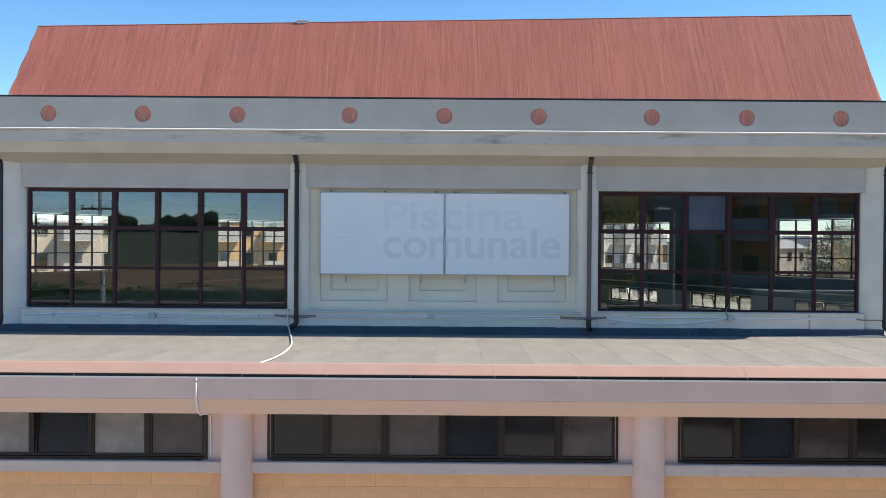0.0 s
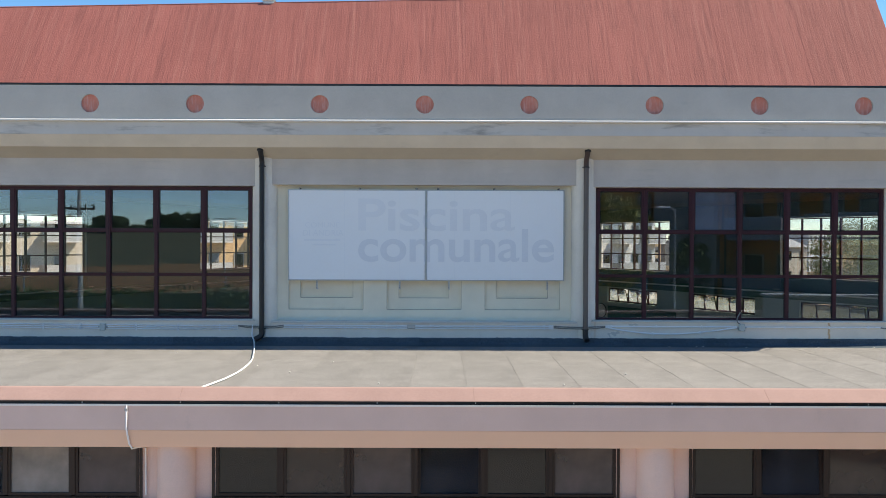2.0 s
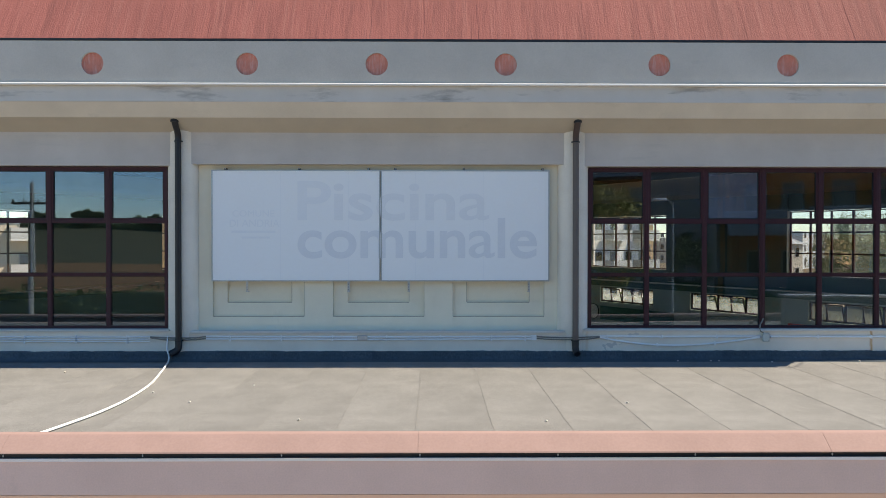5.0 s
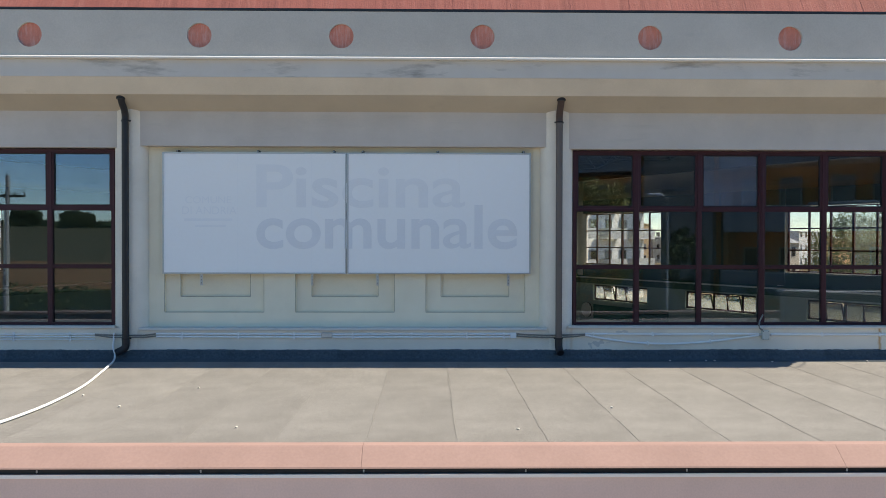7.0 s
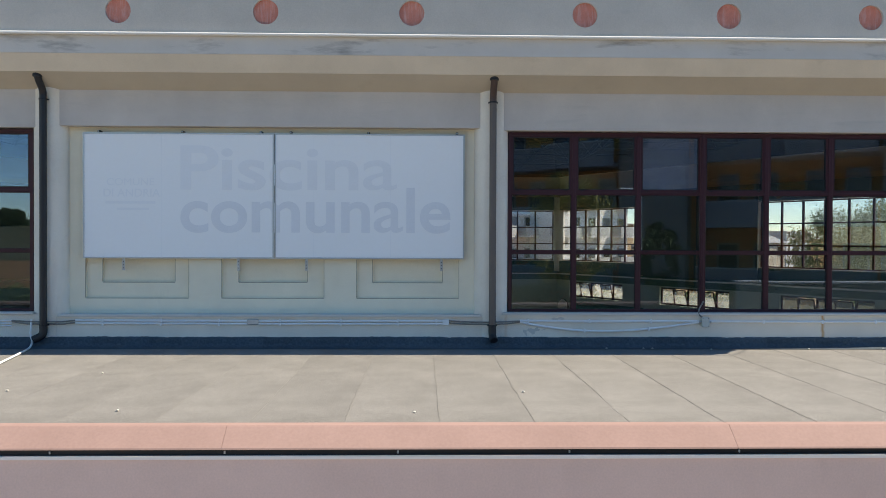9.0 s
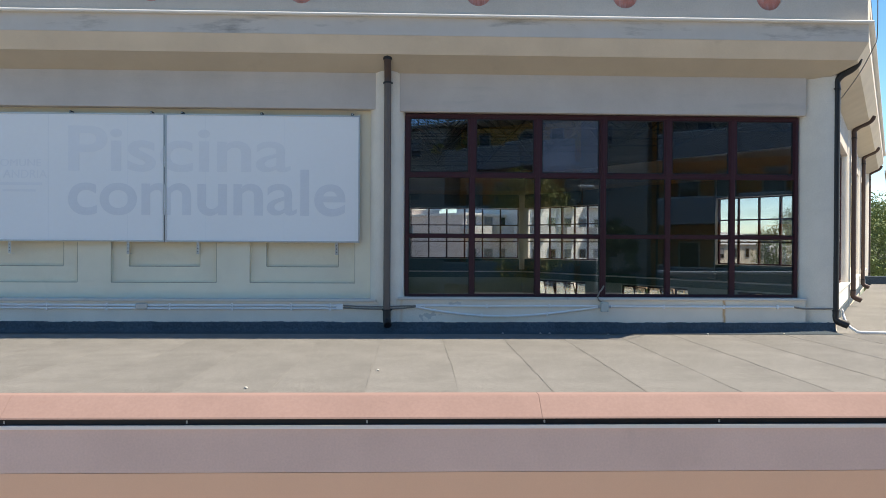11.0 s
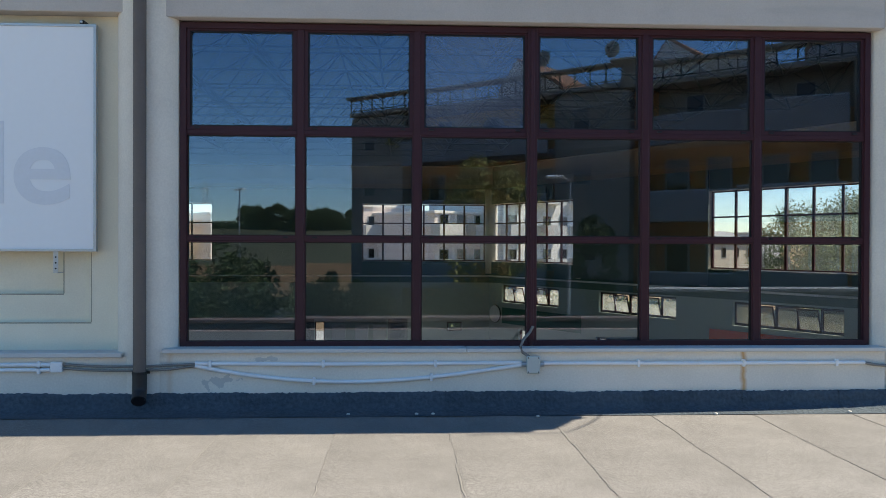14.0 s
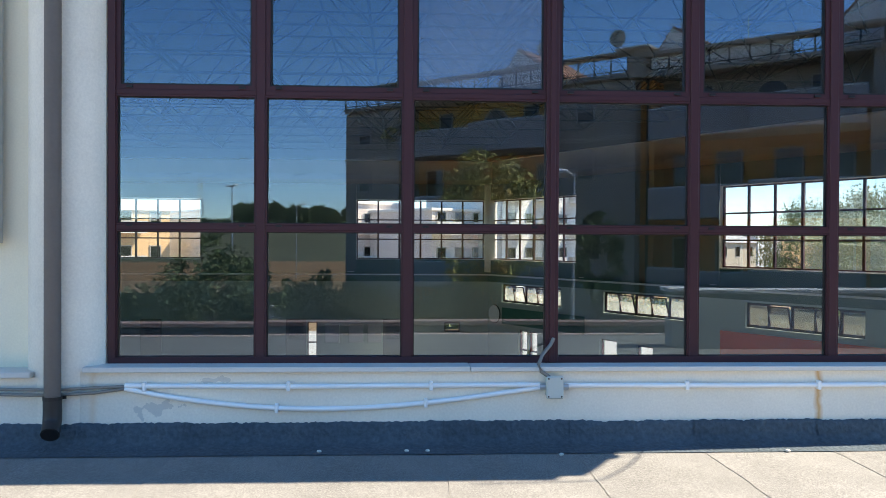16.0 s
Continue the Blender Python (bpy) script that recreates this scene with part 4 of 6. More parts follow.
def text_mesh(body, width, height, mat, bold=0.0, depth=0.002, font_height=None):
    """Letters of the built-in font as a mesh, fitted to a width and a height, foot at z = 0, facing -y."""
    cu = bpy.data.curves.new("text", "FONT")
    cu.body = body
    cu.size = 1.0
    cu.offset = bold
    cu.extrude = depth
    tmp = new("lettering", cu)
    bpy.context.view_layer.update()
    me = bpy.data.meshes.new_from_object(tmp.evaluated_get(bpy.context.evaluated_depsgraph_get()))
    bpy.data.objects.remove(tmp)
    xs = [v.co.x for v in me.vertices]
    ys = [v.co.y for v in me.vertices]
    x0, x1, y1 = min(xs), max(xs), max(ys)
    for v in me.vertices:
        x, y, z = v.co
        v.co = ((x - x0) / (x1 - x0) * width, -z, y / y1 * height)
    me.materials.clear()
    me.materials.append(mat)
    return me


SIGN_PALE = material("paler_grey_lettering", (0.83, 0.84, 0.86), 0.5, 0.05, 2.5, 30, 0.0)


def sign_board(x0, x1, texts, seams):
    z0, z1 = 5.93, 7.905
    ob = thing("sign_board", "large white sign board with faded grey lettering", "sign", "wall signs", at=pose(0, 0, 0))
    part("sheet", boxes((x0 + 0.012, x1 - 0.012, -0.105, -0.07, z0 + 0.012, z1 - 0.012)), SIGN_WHITE, ob)
    part("edge_frame", ring_frame(x1 - x0, z1 - z0, 0.022, -0.115, -0.06), ALU, ob, "thin grey metal edge frame", at=pose((x0 + x1) / 2, 0, (z0 + z1) / 2))
    for s in seams:
        part("sheet_seam", boxes((s - 0.003, s + 0.003, -0.1068, -0.105, z0 + 0.02, z1 - 0.02)), SIGN_FAINT, ob)
    for me, x, z, lab in texts:
        part("lettering", me, None, ob, lab, at=pose(x, -0.1075, z))
    return ob


def split(me, cut):
    """Two meshes from one lettering, left and right of x = cut."""
    out = []
    for keep_left in (True, False):
        bm = bmesh.new()
        bm.from_mesh(me)
        bmesh.ops.triangulate(bm, faces=bm.faces[:])
        bmesh.ops.bisect_plane(bm, geom=bm.verts[:] + bm.edges[:] + bm.faces[:], plane_co=(cut, 0, 0), plane_no=(1, 0, 0), clear_outer=keep_left, clear_inner=not keep_left)
        m2 = bpy.data.meshes.new("mesh")
        bm.to_mesh(m2)
        bm.free()
        m2.materials.append(me.materials[0])
        out.append(m2)
    return out


def word(body, x, z, width, height, mat, bold, label, cut=None):
    """One mesh a letter, set along a line; a letter across the joint of the boards is cut there."""
    def extent(t):
        cu = bpy.data.curves.new("text", "FONT")
        cu.body = t
        cu.offset = bold
        tmp = new("lettering", cu)
        bpy.context.view_layer.update()
        co = [v.co for v in bpy.data.meshes.new_from_object(tmp.evaluated_get(bpy.context.evaluated_depsgraph_get())).vertices]
        bpy.data.objects.remove(tmp)
        return min(c.x for c in co), max(c.x for c in co), max(c.y for c in co)

    x0, x1, top = extent(body)
    k = width / (x1 - x0)
    first, second = [], []
    for i, ch in enumerate(body):
        if ch == " ":
            continue
        a0, a1, atop = extent(ch)
        right = (extent(body[: i + 1])[1] - x0) * k
        w = (a1 - a0) * k
        me = text_mesh(ch, w, height * atop / top, SIGN_FAINT if ch == "P" else mat, bold * 0.3 if ch == "a" else bold)
        left = x + right - w
        if cut is not None and left < cut < left + w:
            m1, m2 = split(me, cut - left)
            first.append((m1, left, z, label))
            second.append((m2, left, z, label))
        elif cut is not None and left >= cut:
            second.append((me, left, z, label))
        else:
            first.append((me, left, z, label))
    return first, second


upper = word("Piscina", -1.43, 7.03, 3.40, 0.68, SIGN_PALE, 0.016, "faded grey lettering", 0.04)
lower_word = word("comunale", -1.43, 6.36, 4.25, 0.70, SIGN_GHOST, 0.016, "faded grey lettering", 0.04)
small = word("COMUNE", -2.58, 7.08, 0.74, 0.11, SIGN_FAINT, 0.0, "faint faded lettering")[0] + word("DI ANDRIA", -2.63, 6.90, 0.88, 0.125, SIGN_FAINT, 0.0, "faint faded lettering")[0]
LINE = finish(boxes((0, 0.78, -0.001, 0.0, 0, 0.04)), SIGN_FAINT)
LINE2 = finish(boxes((0, 0.50, -0.001, 0.0, 0, 0.035)), SIGN_FAINT)
sign_board(-2.95, 0.035, small + [(LINE, -2.60, 6.79, "illegible faded line"), (LINE2, -2.42, 6.69, "illegible faded line")] + upper[0] + lower_word[0], (-1.73, -0.53))
sign_board(0.045, 3.04, upper[1] + lower_word[1], (0.66, 1.87))
for x in (-2.70, -1.40, -0.17, 0.30, 1.52, 2.92):
    ob = thing("sign_clamp", "small dark clamp holding the sign at its top edge", "clamp", "sign clamps", at=pose(x, -0.09, 7.905))
    part("clamp_body", boxes((-0.02, 0.02, -0.03, 0.09, 0.0, 0.035), bevel=0.006), SLOT, ob)
    part("clamp_bolt", tubes([(0, -0.045, 0.018), (0, -0.03, 0.018)], 0.012, 8), ALU, ob)
for x in (-2.33, -0.53, 0.54, 2.68):
    ob = thing("sign_bracket", "perforated steel strip bracket under the sign", "bracket", "sign brackets", at=pose(x, 0, 5.93))
    part("strip", boxes((-0.02, 0.02, -0.072, -0.066, -0.19, 0.06), (-0.02, 0.02, -0.068, 0.056, -0.19, -0.184)), ALU, ob)
    for dz in (-0.05, -0.10, -0.15):
        part("bolt_hole", tubes([(0, -0.0745, dz), (0, -0.071, dz)], 0.008, 8), SLOT, ob)


def downpipe(name, m, mat, label, top_out, foot_out=0.0, shoe=PIPE_BLACK, turn=0.0, bend_mat=None):
    """A round downpipe: bend under the soffit, shaft with clips, shoe at the foot. Local: wall behind +y."""
    ob = thing(name, label, "downpipe", "downpipes", at=m)
    z1 = 8.66 + top_out * 0.42
    r = 0.054
    side = Vector((1, 0, 0))
    bend = smooth_line([(0, -top_out - 0.03, z1 + 0.06), (0, -top_out, z1 - 0.02), (0, -top_out * 0.72, z1 - 0.10), (0, -top_out * 0.28, z1 - 0.17), (0, 0, z1 - 0.26), (0, 0, z1 - 0.36)], 3)
    part("bend", tubes(bend, r, 14, side), bend_mat or mat, ob, smooth=True)
    if top_out < 0.25:
        part("collar", tubes([(0, -top_out, z1 - 0.045), (0, -top_out, z1 + 0.03)], r * 1.3, 14), SLOT, ob)
    part("shaft", tubes([(0, 0, z1 - 0.35), (0, 0, 6.5), (0, 0, DECK + 0.30)], r, 16), mat, ob, smooth=True)
    lip = Matrix.Rotation(radians(turn), 3, "Z")
    foot = [Vector((0, 0, DECK + 0.35)), Vector((0, 0, DECK + 0.24))] + [lip @ Vector(q) for q in ((0, -0.02 - foot_out * 0.3, DECK + 0.18), (0, -0.09 - foot_out, DECK + 0.125))]
    part("shoe", tubes(smooth_line(foot, 3), r * 1.12, 16, lip @ side), shoe, ob, "black shoe", smooth=True)
    part("shoe_mouth", tubes([lip @ Vector((0, -0.088 - foot_out, DECK + 0.126)), lip @ Vector((0, -0.096 - foot_out, DECK + 0.121))], r * 0.95, 14), SLOT, ob)
    for z in (8.385, 4.90):
        part("pipe_clip", tubes([(0, 0, z - 0.012), (0, 0, z + 0.012)], r + 0.009, 14), SLOT, ob)
        part("clip_arm", boxes((-0.075, 0.075, 0.03, 0.045, z - 0.011, z + 0.011)), SLOT, ob)
    return ob


downpipe("downpipe", pose(-3.475, -0.315, 0), PIPE_BLACK, "black painted downpipe on a plastered column", 0.19, 0.05, turn=-70)
downpipe("downpipe", pose(3.475, -0.315, 0), PIPE_TAUPE, "faded taupe downpipe with a black shoe", 0.19, bend_mat=PIPE_BROWN, turn=12)
downpipe("downpipe", pose(10.535, -0.20, 0, 0, 0, 62), PIPE_BLACK, "black downpipe at the rounded corner column", 0.28, 0.10)
downpipe("downpipe", pose(-10.535, -0.20, 0, 0, 0, -62), PIPE_BLACK, "black downpipe at the rounded corner column", 0.28, 0.10)
for k, us in ((1, (-3.475, 3.475, 10.2)), (5, (3.475, -3.475, -10.2))):
    for u in us:
        downpipe("downpipe", ROT[k] @ pose(u, -0.30, 0), PIPE_BROWN, "reddish brown downpipe on the sunlit side wall", 0.36, 0.08, PIPE_BROWN)
ob = thing("cable", "thin brown-grey cable sagging from the eaves corner", "cable")
part("cable_run", tubes(smooth_line([(10.81, -0.86, 9.9), (10.81, -0.86, 9.10), (10.79, -0.80, 8.92), (10.75, -0.58, 8.66), (10.70, -0.38, 8.46), (10.63, -0.22, 8.28), (10.60, -0.12, 8.10), (10.60, -0.10, 7.0), (10.60, -0.10, 4.9)], 4), 0.008, 8), CABLE, ob, smooth=True)
ob = thing("deck_pipe", "white plastic pipe lying along the deck from the corner downpipe", "pipe")
part("pipe_run", tubes(smooth_line([(10.66, -0.16, 4.92), (10.68, -0.26, 4.72), (10.78, -0.36, 4.60), (10.95, -0.42, 4.576), (12.2, -0.62, 4.576), (14.5, -0.95, 4.576), (18, -1.3, 4.576)], 4), 0.022, 8), CONDUIT, ob, smooth=True)
ob = thing("cable", "grey cable wrapped round the corner column", "cable")
part("cable_run", tubes(smooth_line([(9.84, -0.222, 4.955), (10.0, -0.225, 4.93), (10.25, -0.225, 4.925), (10.45, -0.225, 4.93), (10.56, -0.18, 4.94)], 4), 0.013, 8), CABLE, ob, smooth=True)


def conduit(points, r=0.018, mat=CONDUIT, clips=(), label="white plastic conduit clipped along the wall", name="conduit"):
    ob = thing(name, label, "conduit", "conduits")
    part("conduit_run", tubes(points, r, 8), mat, ob, smooth=True)
    for x, y, z in clips:
        part("clip", boxes((x - 0.012, x + 0.012, y - 0.022, y + 0.02, z - 0.032, z + 0.032), bevel=0.004), CONDUIT, ob)
    return ob


WY = -0.222
conduit([(3.92, WY, 4.965), (5.0, WY, 4.955), (6.76, WY, 4.962)], clips=[(x, WY, 4.958) for x in (4.05, 5.02, 6.0)])
sag = [(3.92 + 2.86 * f, WY, 4.945 - 0.145 * math.sin(math.pi * min(1, f * 1.0) ** 0.9)) for f in [i / 14 for i in range(15)]]
conduit(sag, clips=[(sag[i][0], WY, sag[i][2]) for i in (5, 10)], label="sagging white conduit below the window")
conduit([(6.93, WY, 4.957), (8.4, WY, 4.952), (9.86, WY, 4.955)], clips=[(x, WY, 4.954) for x in (7.80, 8.75, 9.6)])
for dz in (0.0, -0.045):
    conduit([(-3.02, WY, 4.965 + dz), (0, WY, 4.955 + dz), (2.72, WY, 4.960 + dz)], clips=[(x, WY, 4.957 + dz) for x in (-2.6, -1.7, -0.8, 0.15, 1.1, 2.0, 2.6)])
part_ob = thing("conduit_coupler", "grey coupler joining two conduits", "coupler")
part("coupler_body", boxes((-0.36, -0.18, WY - 0.03, WY + 0.02, 4.90, 4.985), bevel=0.01), ALU, part_ob)
ob = thing("conduit_end_box", "small white end piece where cables leave the conduit", "cable box")
part("box_body", boxes((2.70, 2.80, WY - 0.025, -0.20, 4.895, 4.985), bevel=0.008), CONDUIT, ob)
for z0, z1 in ((4.965, 4.96), (4.93, 4.945)):
    conduit([(2.78, WY, z0), (3.0, -0.235, z0 - 0.015), (3.2, -0.245, z0 - 0.02), (3.47, -0.262, z0 - 0.02), (3.72, -0.24, z0 - 0.01), (3.92, WY, z1)], 0.011, CABLE, label="loose grey cable passing behind the downpipe", name="cable")
    conduit([(-4.0, WY, z1), (-3.75, -0.24, z0 - 0.02), (-3.47, -0.262, z0 - 0.02), (-3.2, -0.245, z0 - 0.02), (-3.02, WY, z0)], 0.011, CABLE, label="loose grey cable passing behind the downpipe", name="cable")
for dz in (0.0, -0.04, -0.08):
    conduit([(-10.0, WY, 4.985 + dz * 0.9), (-7.0, WY, 4.965 + dz), (-6.98, WY, 4.965 + dz)], 0.012, clips=[(x, WY, 4.97 + dz) for x in (-9.3, -8.2, -7.4)])
    conduit([(-6.84, WY, 4.965 + dz), (-5.5, WY, 4.955 + dz), (-4.0, WY, 4.960 + dz)], 0.012, clips=[(x, WY, 4.957 + dz) for x in (-6.2, -5.3, -4.4)])


BOX_GREY = material("grey_green_plastic_box", (0.50, 0.53, 0.50), 0.5, 0.05, 4, 40, 0.02)


def junction_box(x, z):
    ob = thing("junction_box", "white square electrical junction box on the wall", "junction box", "junction boxes", at=pose(x, WY - 0.01, z))
    part("box_body", boxes((-0.055, 0.055, -0.035, 0.035, -0.072, 0.072), bevel=0.01), BOX_GREY, ob)
    part("box_lid", boxes((-0.06, 0.06, -0.05, -0.034, -0.078, 0.078), bevel=0.008), BOX_GREY, ob)
    for sx in (-0.045, 0.045):
        for sz in (-0.062, 0.062):
            part("screw", tubes([(sx, -0.053, sz), (sx, -0.049, sz)], 0.006, 8), SLOT, ob)
    for sx in (-1, 1):
        part("gland", tubes([(sx * 0.055, 0.0, 0.0), (sx * 0.10, 0.0, 0.0)], 0.022, 10), ALU, ob)


junction_box(6.855, 4.95)
junction_box(-6.91, 4.92)
conduit([(6.82, -0.25, 5.02), (6.76, -0.26, 5.06), (6.74, -0.27, 5.11), (6.78, -0.20, 5.17), (6.85, -0.10, 5.22), (6.88, -0.085, 5.27)], 0.013, CABLE, label="grey cable curling from the box over the sill", name="cable")

# white hose across the deck at the black downpipe
hose = smooth_line([(-3.69, -0.235, 4.98), (-3.69, -0.25, 4.87), (-3.69, -0.27, 4.75), (-3.64, -0.33, 4.65), (-3.58, -0.55, 4.578), (-3.46, -1.1, 4.572), (-3.33, -1.75, 4.572), (-3.13, -2.85, 4.572), (-3.05, -3.95, 4.572), (-3.08, -4.75, 4.572), (-3.17, -5.35, 4.572), (-3.30, -6.0, 4.572), (-3.42, -6.55, 4.58)])
ob = thing("hose", "white plastic pipe lying across the felt deck", "pipe")
part("hose_run", tubes(hose, 0.016, 8), CONDUIT, ob, smooth=True)
ob = thing("eave_pipe", "thin pale pipe bent down the eave and wall", "pipe")
part("pipe_run", tubes([(-3.89, -6.995, 4.55), (-3.89, -7.022, 4.53), (-3.89, -7.022, 4.23), (-3.865, -6.985, 4.02), (-3.84, -6.95, 3.945), (-3.80, -6.80, 3.93), (-3.755, -6.645, 3.88), (-3.755, -6.645, 3.22)], 0.013, 8), CONDUIT, ob, smooth=True)
part("pipe_clip", boxes((-3.91, -3.87, -7.035, -6.998, 4.48, 4.51)), ALU, ob)
# ridge box and wire on the roof
ob = thing("roof_vent_box", "small grey metal box on the ridge", "vent box", at=pose(-3.52, 0.66, 12.085))
part("box_body", boxes((-0.13, 0.13, -0.08, 0.14, 0.0, 0.09), bevel=0.015), SILL, ob)
part("box_lid", boxes((-0.15, 0.15, -0.10, 0.16, 0.085, 0.105), bevel=0.01), SILL, ob)
low_wall = thing("low_wall", "low grey wall with a pale coping standing on the deck", "wall", "", "structure")
part("wall_body", boxes((9.42, 24, -5.34, -5.06, DECK - 0.01, 5.29), bevel=0.01), material("dull_grey_render", (0.40, 0.40, 0.37), 0.9, 0.1, 1.5, 60, 0.15), low_wall)
part("wall_coping", boxes((9.35, 24.05, -5.39, -5.01, 5.29, 5.35), bevel=0.012), SILL, low_wall, "pale stone coping")
# pebbles on the deck
PEBBLE = material("pale_pebble", (0.62, 0.60, 0.55), 0.8, 0.1, 8, 60, 0.1)
rng = random.Random(5)
for x, y in ((-1.62, -2.86), (5.97, -0.42), (5.83, -0.42), (5.25, -0.42), (6.85, -0.55), (9.6, -0.45), (-2.2, -4.1), (-2.9, -3.4), (3.5, -4.2), (-4.9, -1.6), (8.4, -0.5), (2.3, -5.3), (-0.6, -5.2)):
    bm = bmesh.new()
    bmesh.ops.create_icosphere(bm, subdivisions=2, radius=0.014)
    for v in bm.verts:
        v.co = Vector((v.co.x * 1.25, v.co.y, v.co.z * 0.7)) * (1 + 0.18 * noise.noise(v.co * 60 + Vector((x, y, 0))))
    tagged(part("pebble", bm, PEBBLE, smooth=True, at=pose(x, y, DECK + 0.008, 0, 0, rng.uniform(0, 180))), "small pale pebble lying on the felt deck", "pebble", "pebbles")

# ---- things inside the hall ----


def truss():
    """Space-frame roof: top and bottom grid with diagonals, thin tubes."""
    bm = bmesh.new()
    step, zb, zt = 2.6, 10.35, 11.65
    n = 14

    def inside(x, y, m=0.9):
        x, y = abs(x), abs(y - MID)
        return y < MID - m and x * 0.866 + y * 0.5 < MID - m

    def bar(a, b, r):
        a, b = Vector(a), Vector(b)
        d = (b - a).normalized()
        e1 = d.cross(Vector((0.3, 0.2, 1))).normalized()
        e2 = d.cross(e1)
        ra = [bm.verts.new(a + r * (math.cos(q) * e1 + math.sin(q) * e2)) for q in (0, 2.09, 4.19)]
        rb = [bm.verts.new(b + r * (math.cos(q) * e1 + math.sin(q) * e2)) for q in (0, 2.09, 4.19)]
        for j in range(3):
            bm.faces.new((ra[j], ra[(j + 1) % 3], rb[(j + 1) % 3], rb[j]))

    for i in range(-9, 10):
        for j in range(0, 15):
            x, y = i * step, 0.9 + j * step
            if not inside(x, y):
                continue
            for dx, dy in ((step, 0), (0, step)):
                if inside(x + dx, y + dy):
                    bar((x, y, zb), (x + dx, y + dy, zb), 0.036)
                    bar((x + step / 2, y + step / 2, zt), (x + dx + step / 2, y + dy + step / 2, zt), 0.036)
            for dx in (-0.5, 0.5):
                for dy in (-0.5, 0.5):
                    if inside(x + dx * step, y + dy * step):
                        bar((x, y, zb), (x + dx * step, y + dy * step, zt), 0.026)
    return bm


ob = thing("roof_truss", "blue-grey steel space-frame under the hall roof", "truss", "", "structure")
part("truss_bars", truss(), TRUSS, ob)
ob["kind"] = "stuff"
BACK_M = ROT[3]
ob = thing("wall_clock", "round white wall clock on the far hall wall", "clock", at=ROT[2] @ pose(9.6, 0.2, 2.45))
part("clock_case", tubes([(0, 0.0, 0), (0, 0.06, 0)], 0.42, 28), material("pale_clock_face", (0.78, 0.78, 0.76), 0.5, 0.04, 3, 40, 0.0), ob)
part("clock_rim", tubes([(0, -0.02, 0), (0, 0.03, 0)], 0.45, 28), SLOT, ob)
DOOR = finish(boxes((-0.5, 0.5, 0.165, 0.20, 0.0, 2.15), bevel=0.01), material("grey_inner_door", (0.16, 0.17, 0.17), 0.5, 0.05, 1, 40, 0.02))
PANEL = finish(boxes((-0.35, 0.35, 0.20, 0.205, 1.15, 1.95)), GLASS_DUSTY)
door_no = 0
for x in (-5.56, -0.84, 6.1):
    door_no += 1
    ob = thing(f"door_{door_no}", "dark grey service door in the far hall wall", "door", "", "structure", BACK_M @ pose(x, 0, 0))
    part("door_leaf", DOOR, None, ob)
    part("door_pane", PANEL, None, ob)
for x in (-2.6, -3.75, -4.65):
    ob = thing("wall_unit", "pale grey cabinet fixed to the far hall wall", "cabinet", "wall cabinets", at=BACK_M @ pose(x, 0, 1.0))
    part("cabinet_body", boxes((-0.35, 0.35, 0.16, 0.45, 0, 0.9), bevel=0.01), INNER_LOW, ob)
    part("cabinet_front", boxes((-0.33, 0.33, 0.45, 0.465, 0.03, 0.87), bevel=0.006), ALU, ob)
ob = thing("red_panel", "broad red panel along the hall wall", "wall panel", at=ROT[2])
part("panel_board", boxes((-9.8, -3.77, 0.165, 0.19, 1.5, 2.86), bevel=0.006), INNER_RED, ob)
ob = thing("green_panel", "broad dark green panel along the far hall wall", "wall panel", at=ROT[2])
part("panel_board", boxes((3.25, 9.05, 0.165, 0.19, 2.02, 2.80), bevel=0.006), material("deep_green_panel", (0.012, 0.12, 0.085), 0.6, 0.06, 0.6, 40, 0.05), ob)

# ---- surroundings: houses, lamps, trees ----
BARK = material("grey_brown_bark", (0.11, 0.085, 0.06), 0.95, 0.25, 4, 30, 0.5)
LEAF = material("dark_green_leaves", (0.095, 0.130, 0.055), 0.7, 0.35, 0.7, 8, 0.0, rand=0.3)
LEAF_BRIGHT = material("fresh_green_leaves", (0.13, 0.18, 0.06), 0.65, 0.35, 0.8, 8, 0.0, rand=0.3)
LEAF_MID = material("mid_green_leaves", (0.10, 0.135, 0.05), 0.7, 0.35, 0.7, 8, 0.0, rand=0.3)
LEAF_RUST = material("rust_tinged_leaves", (0.34, 0.31, 0.09), 0.7, 0.35, 0.7, 6, 0.0, stain=((0.52, 0.21, 0.05), 0.8, 0.52, 0.8), rand=0.2)


def leaf_crown(seed, rx, rz, clumps, leaves, size, hollow=0.55):
    """A crown of many small leaf blades gathered in clumps with gaps between them."""
    rng = np.random.default_rng(seed)
    verts, faces = [], []
    for c in range(clumps):
        d = rng.normal(size=3)
        d /= np.linalg.norm(d)
        k = hollow + (1 - hollow) * rng.random() ** 0.6
        p = np.array((d[0] * rx, d[1] * rx, d[2] * rz)) * k
        cr = rx * rng.uniform(0.16, 0.32)
        for q in range(leaves):
            o = rng.normal(size=3)
            o = p + o / np.linalg.norm(o) * cr * rng.random() ** 0.5
            a = rng.normal(size=3)
            a /= np.linalg.norm(a)
            b = np.cross(a, rng.normal(size=3))
            b /= np.linalg.norm(b)
            s = size * rng.uniform(0.6, 1.3)
            i = len(verts)
            verts += [tuple(o - a * s), tuple(o + b * s * 0.4), tuple(o + a * s), tuple(o - b * s * 0.4)]
            faces.append((i, i + 1, i + 2, i + 3))
    me = bpy.data.meshes.new("mesh")
    me.from_pydata(verts, [], faces)
    return me


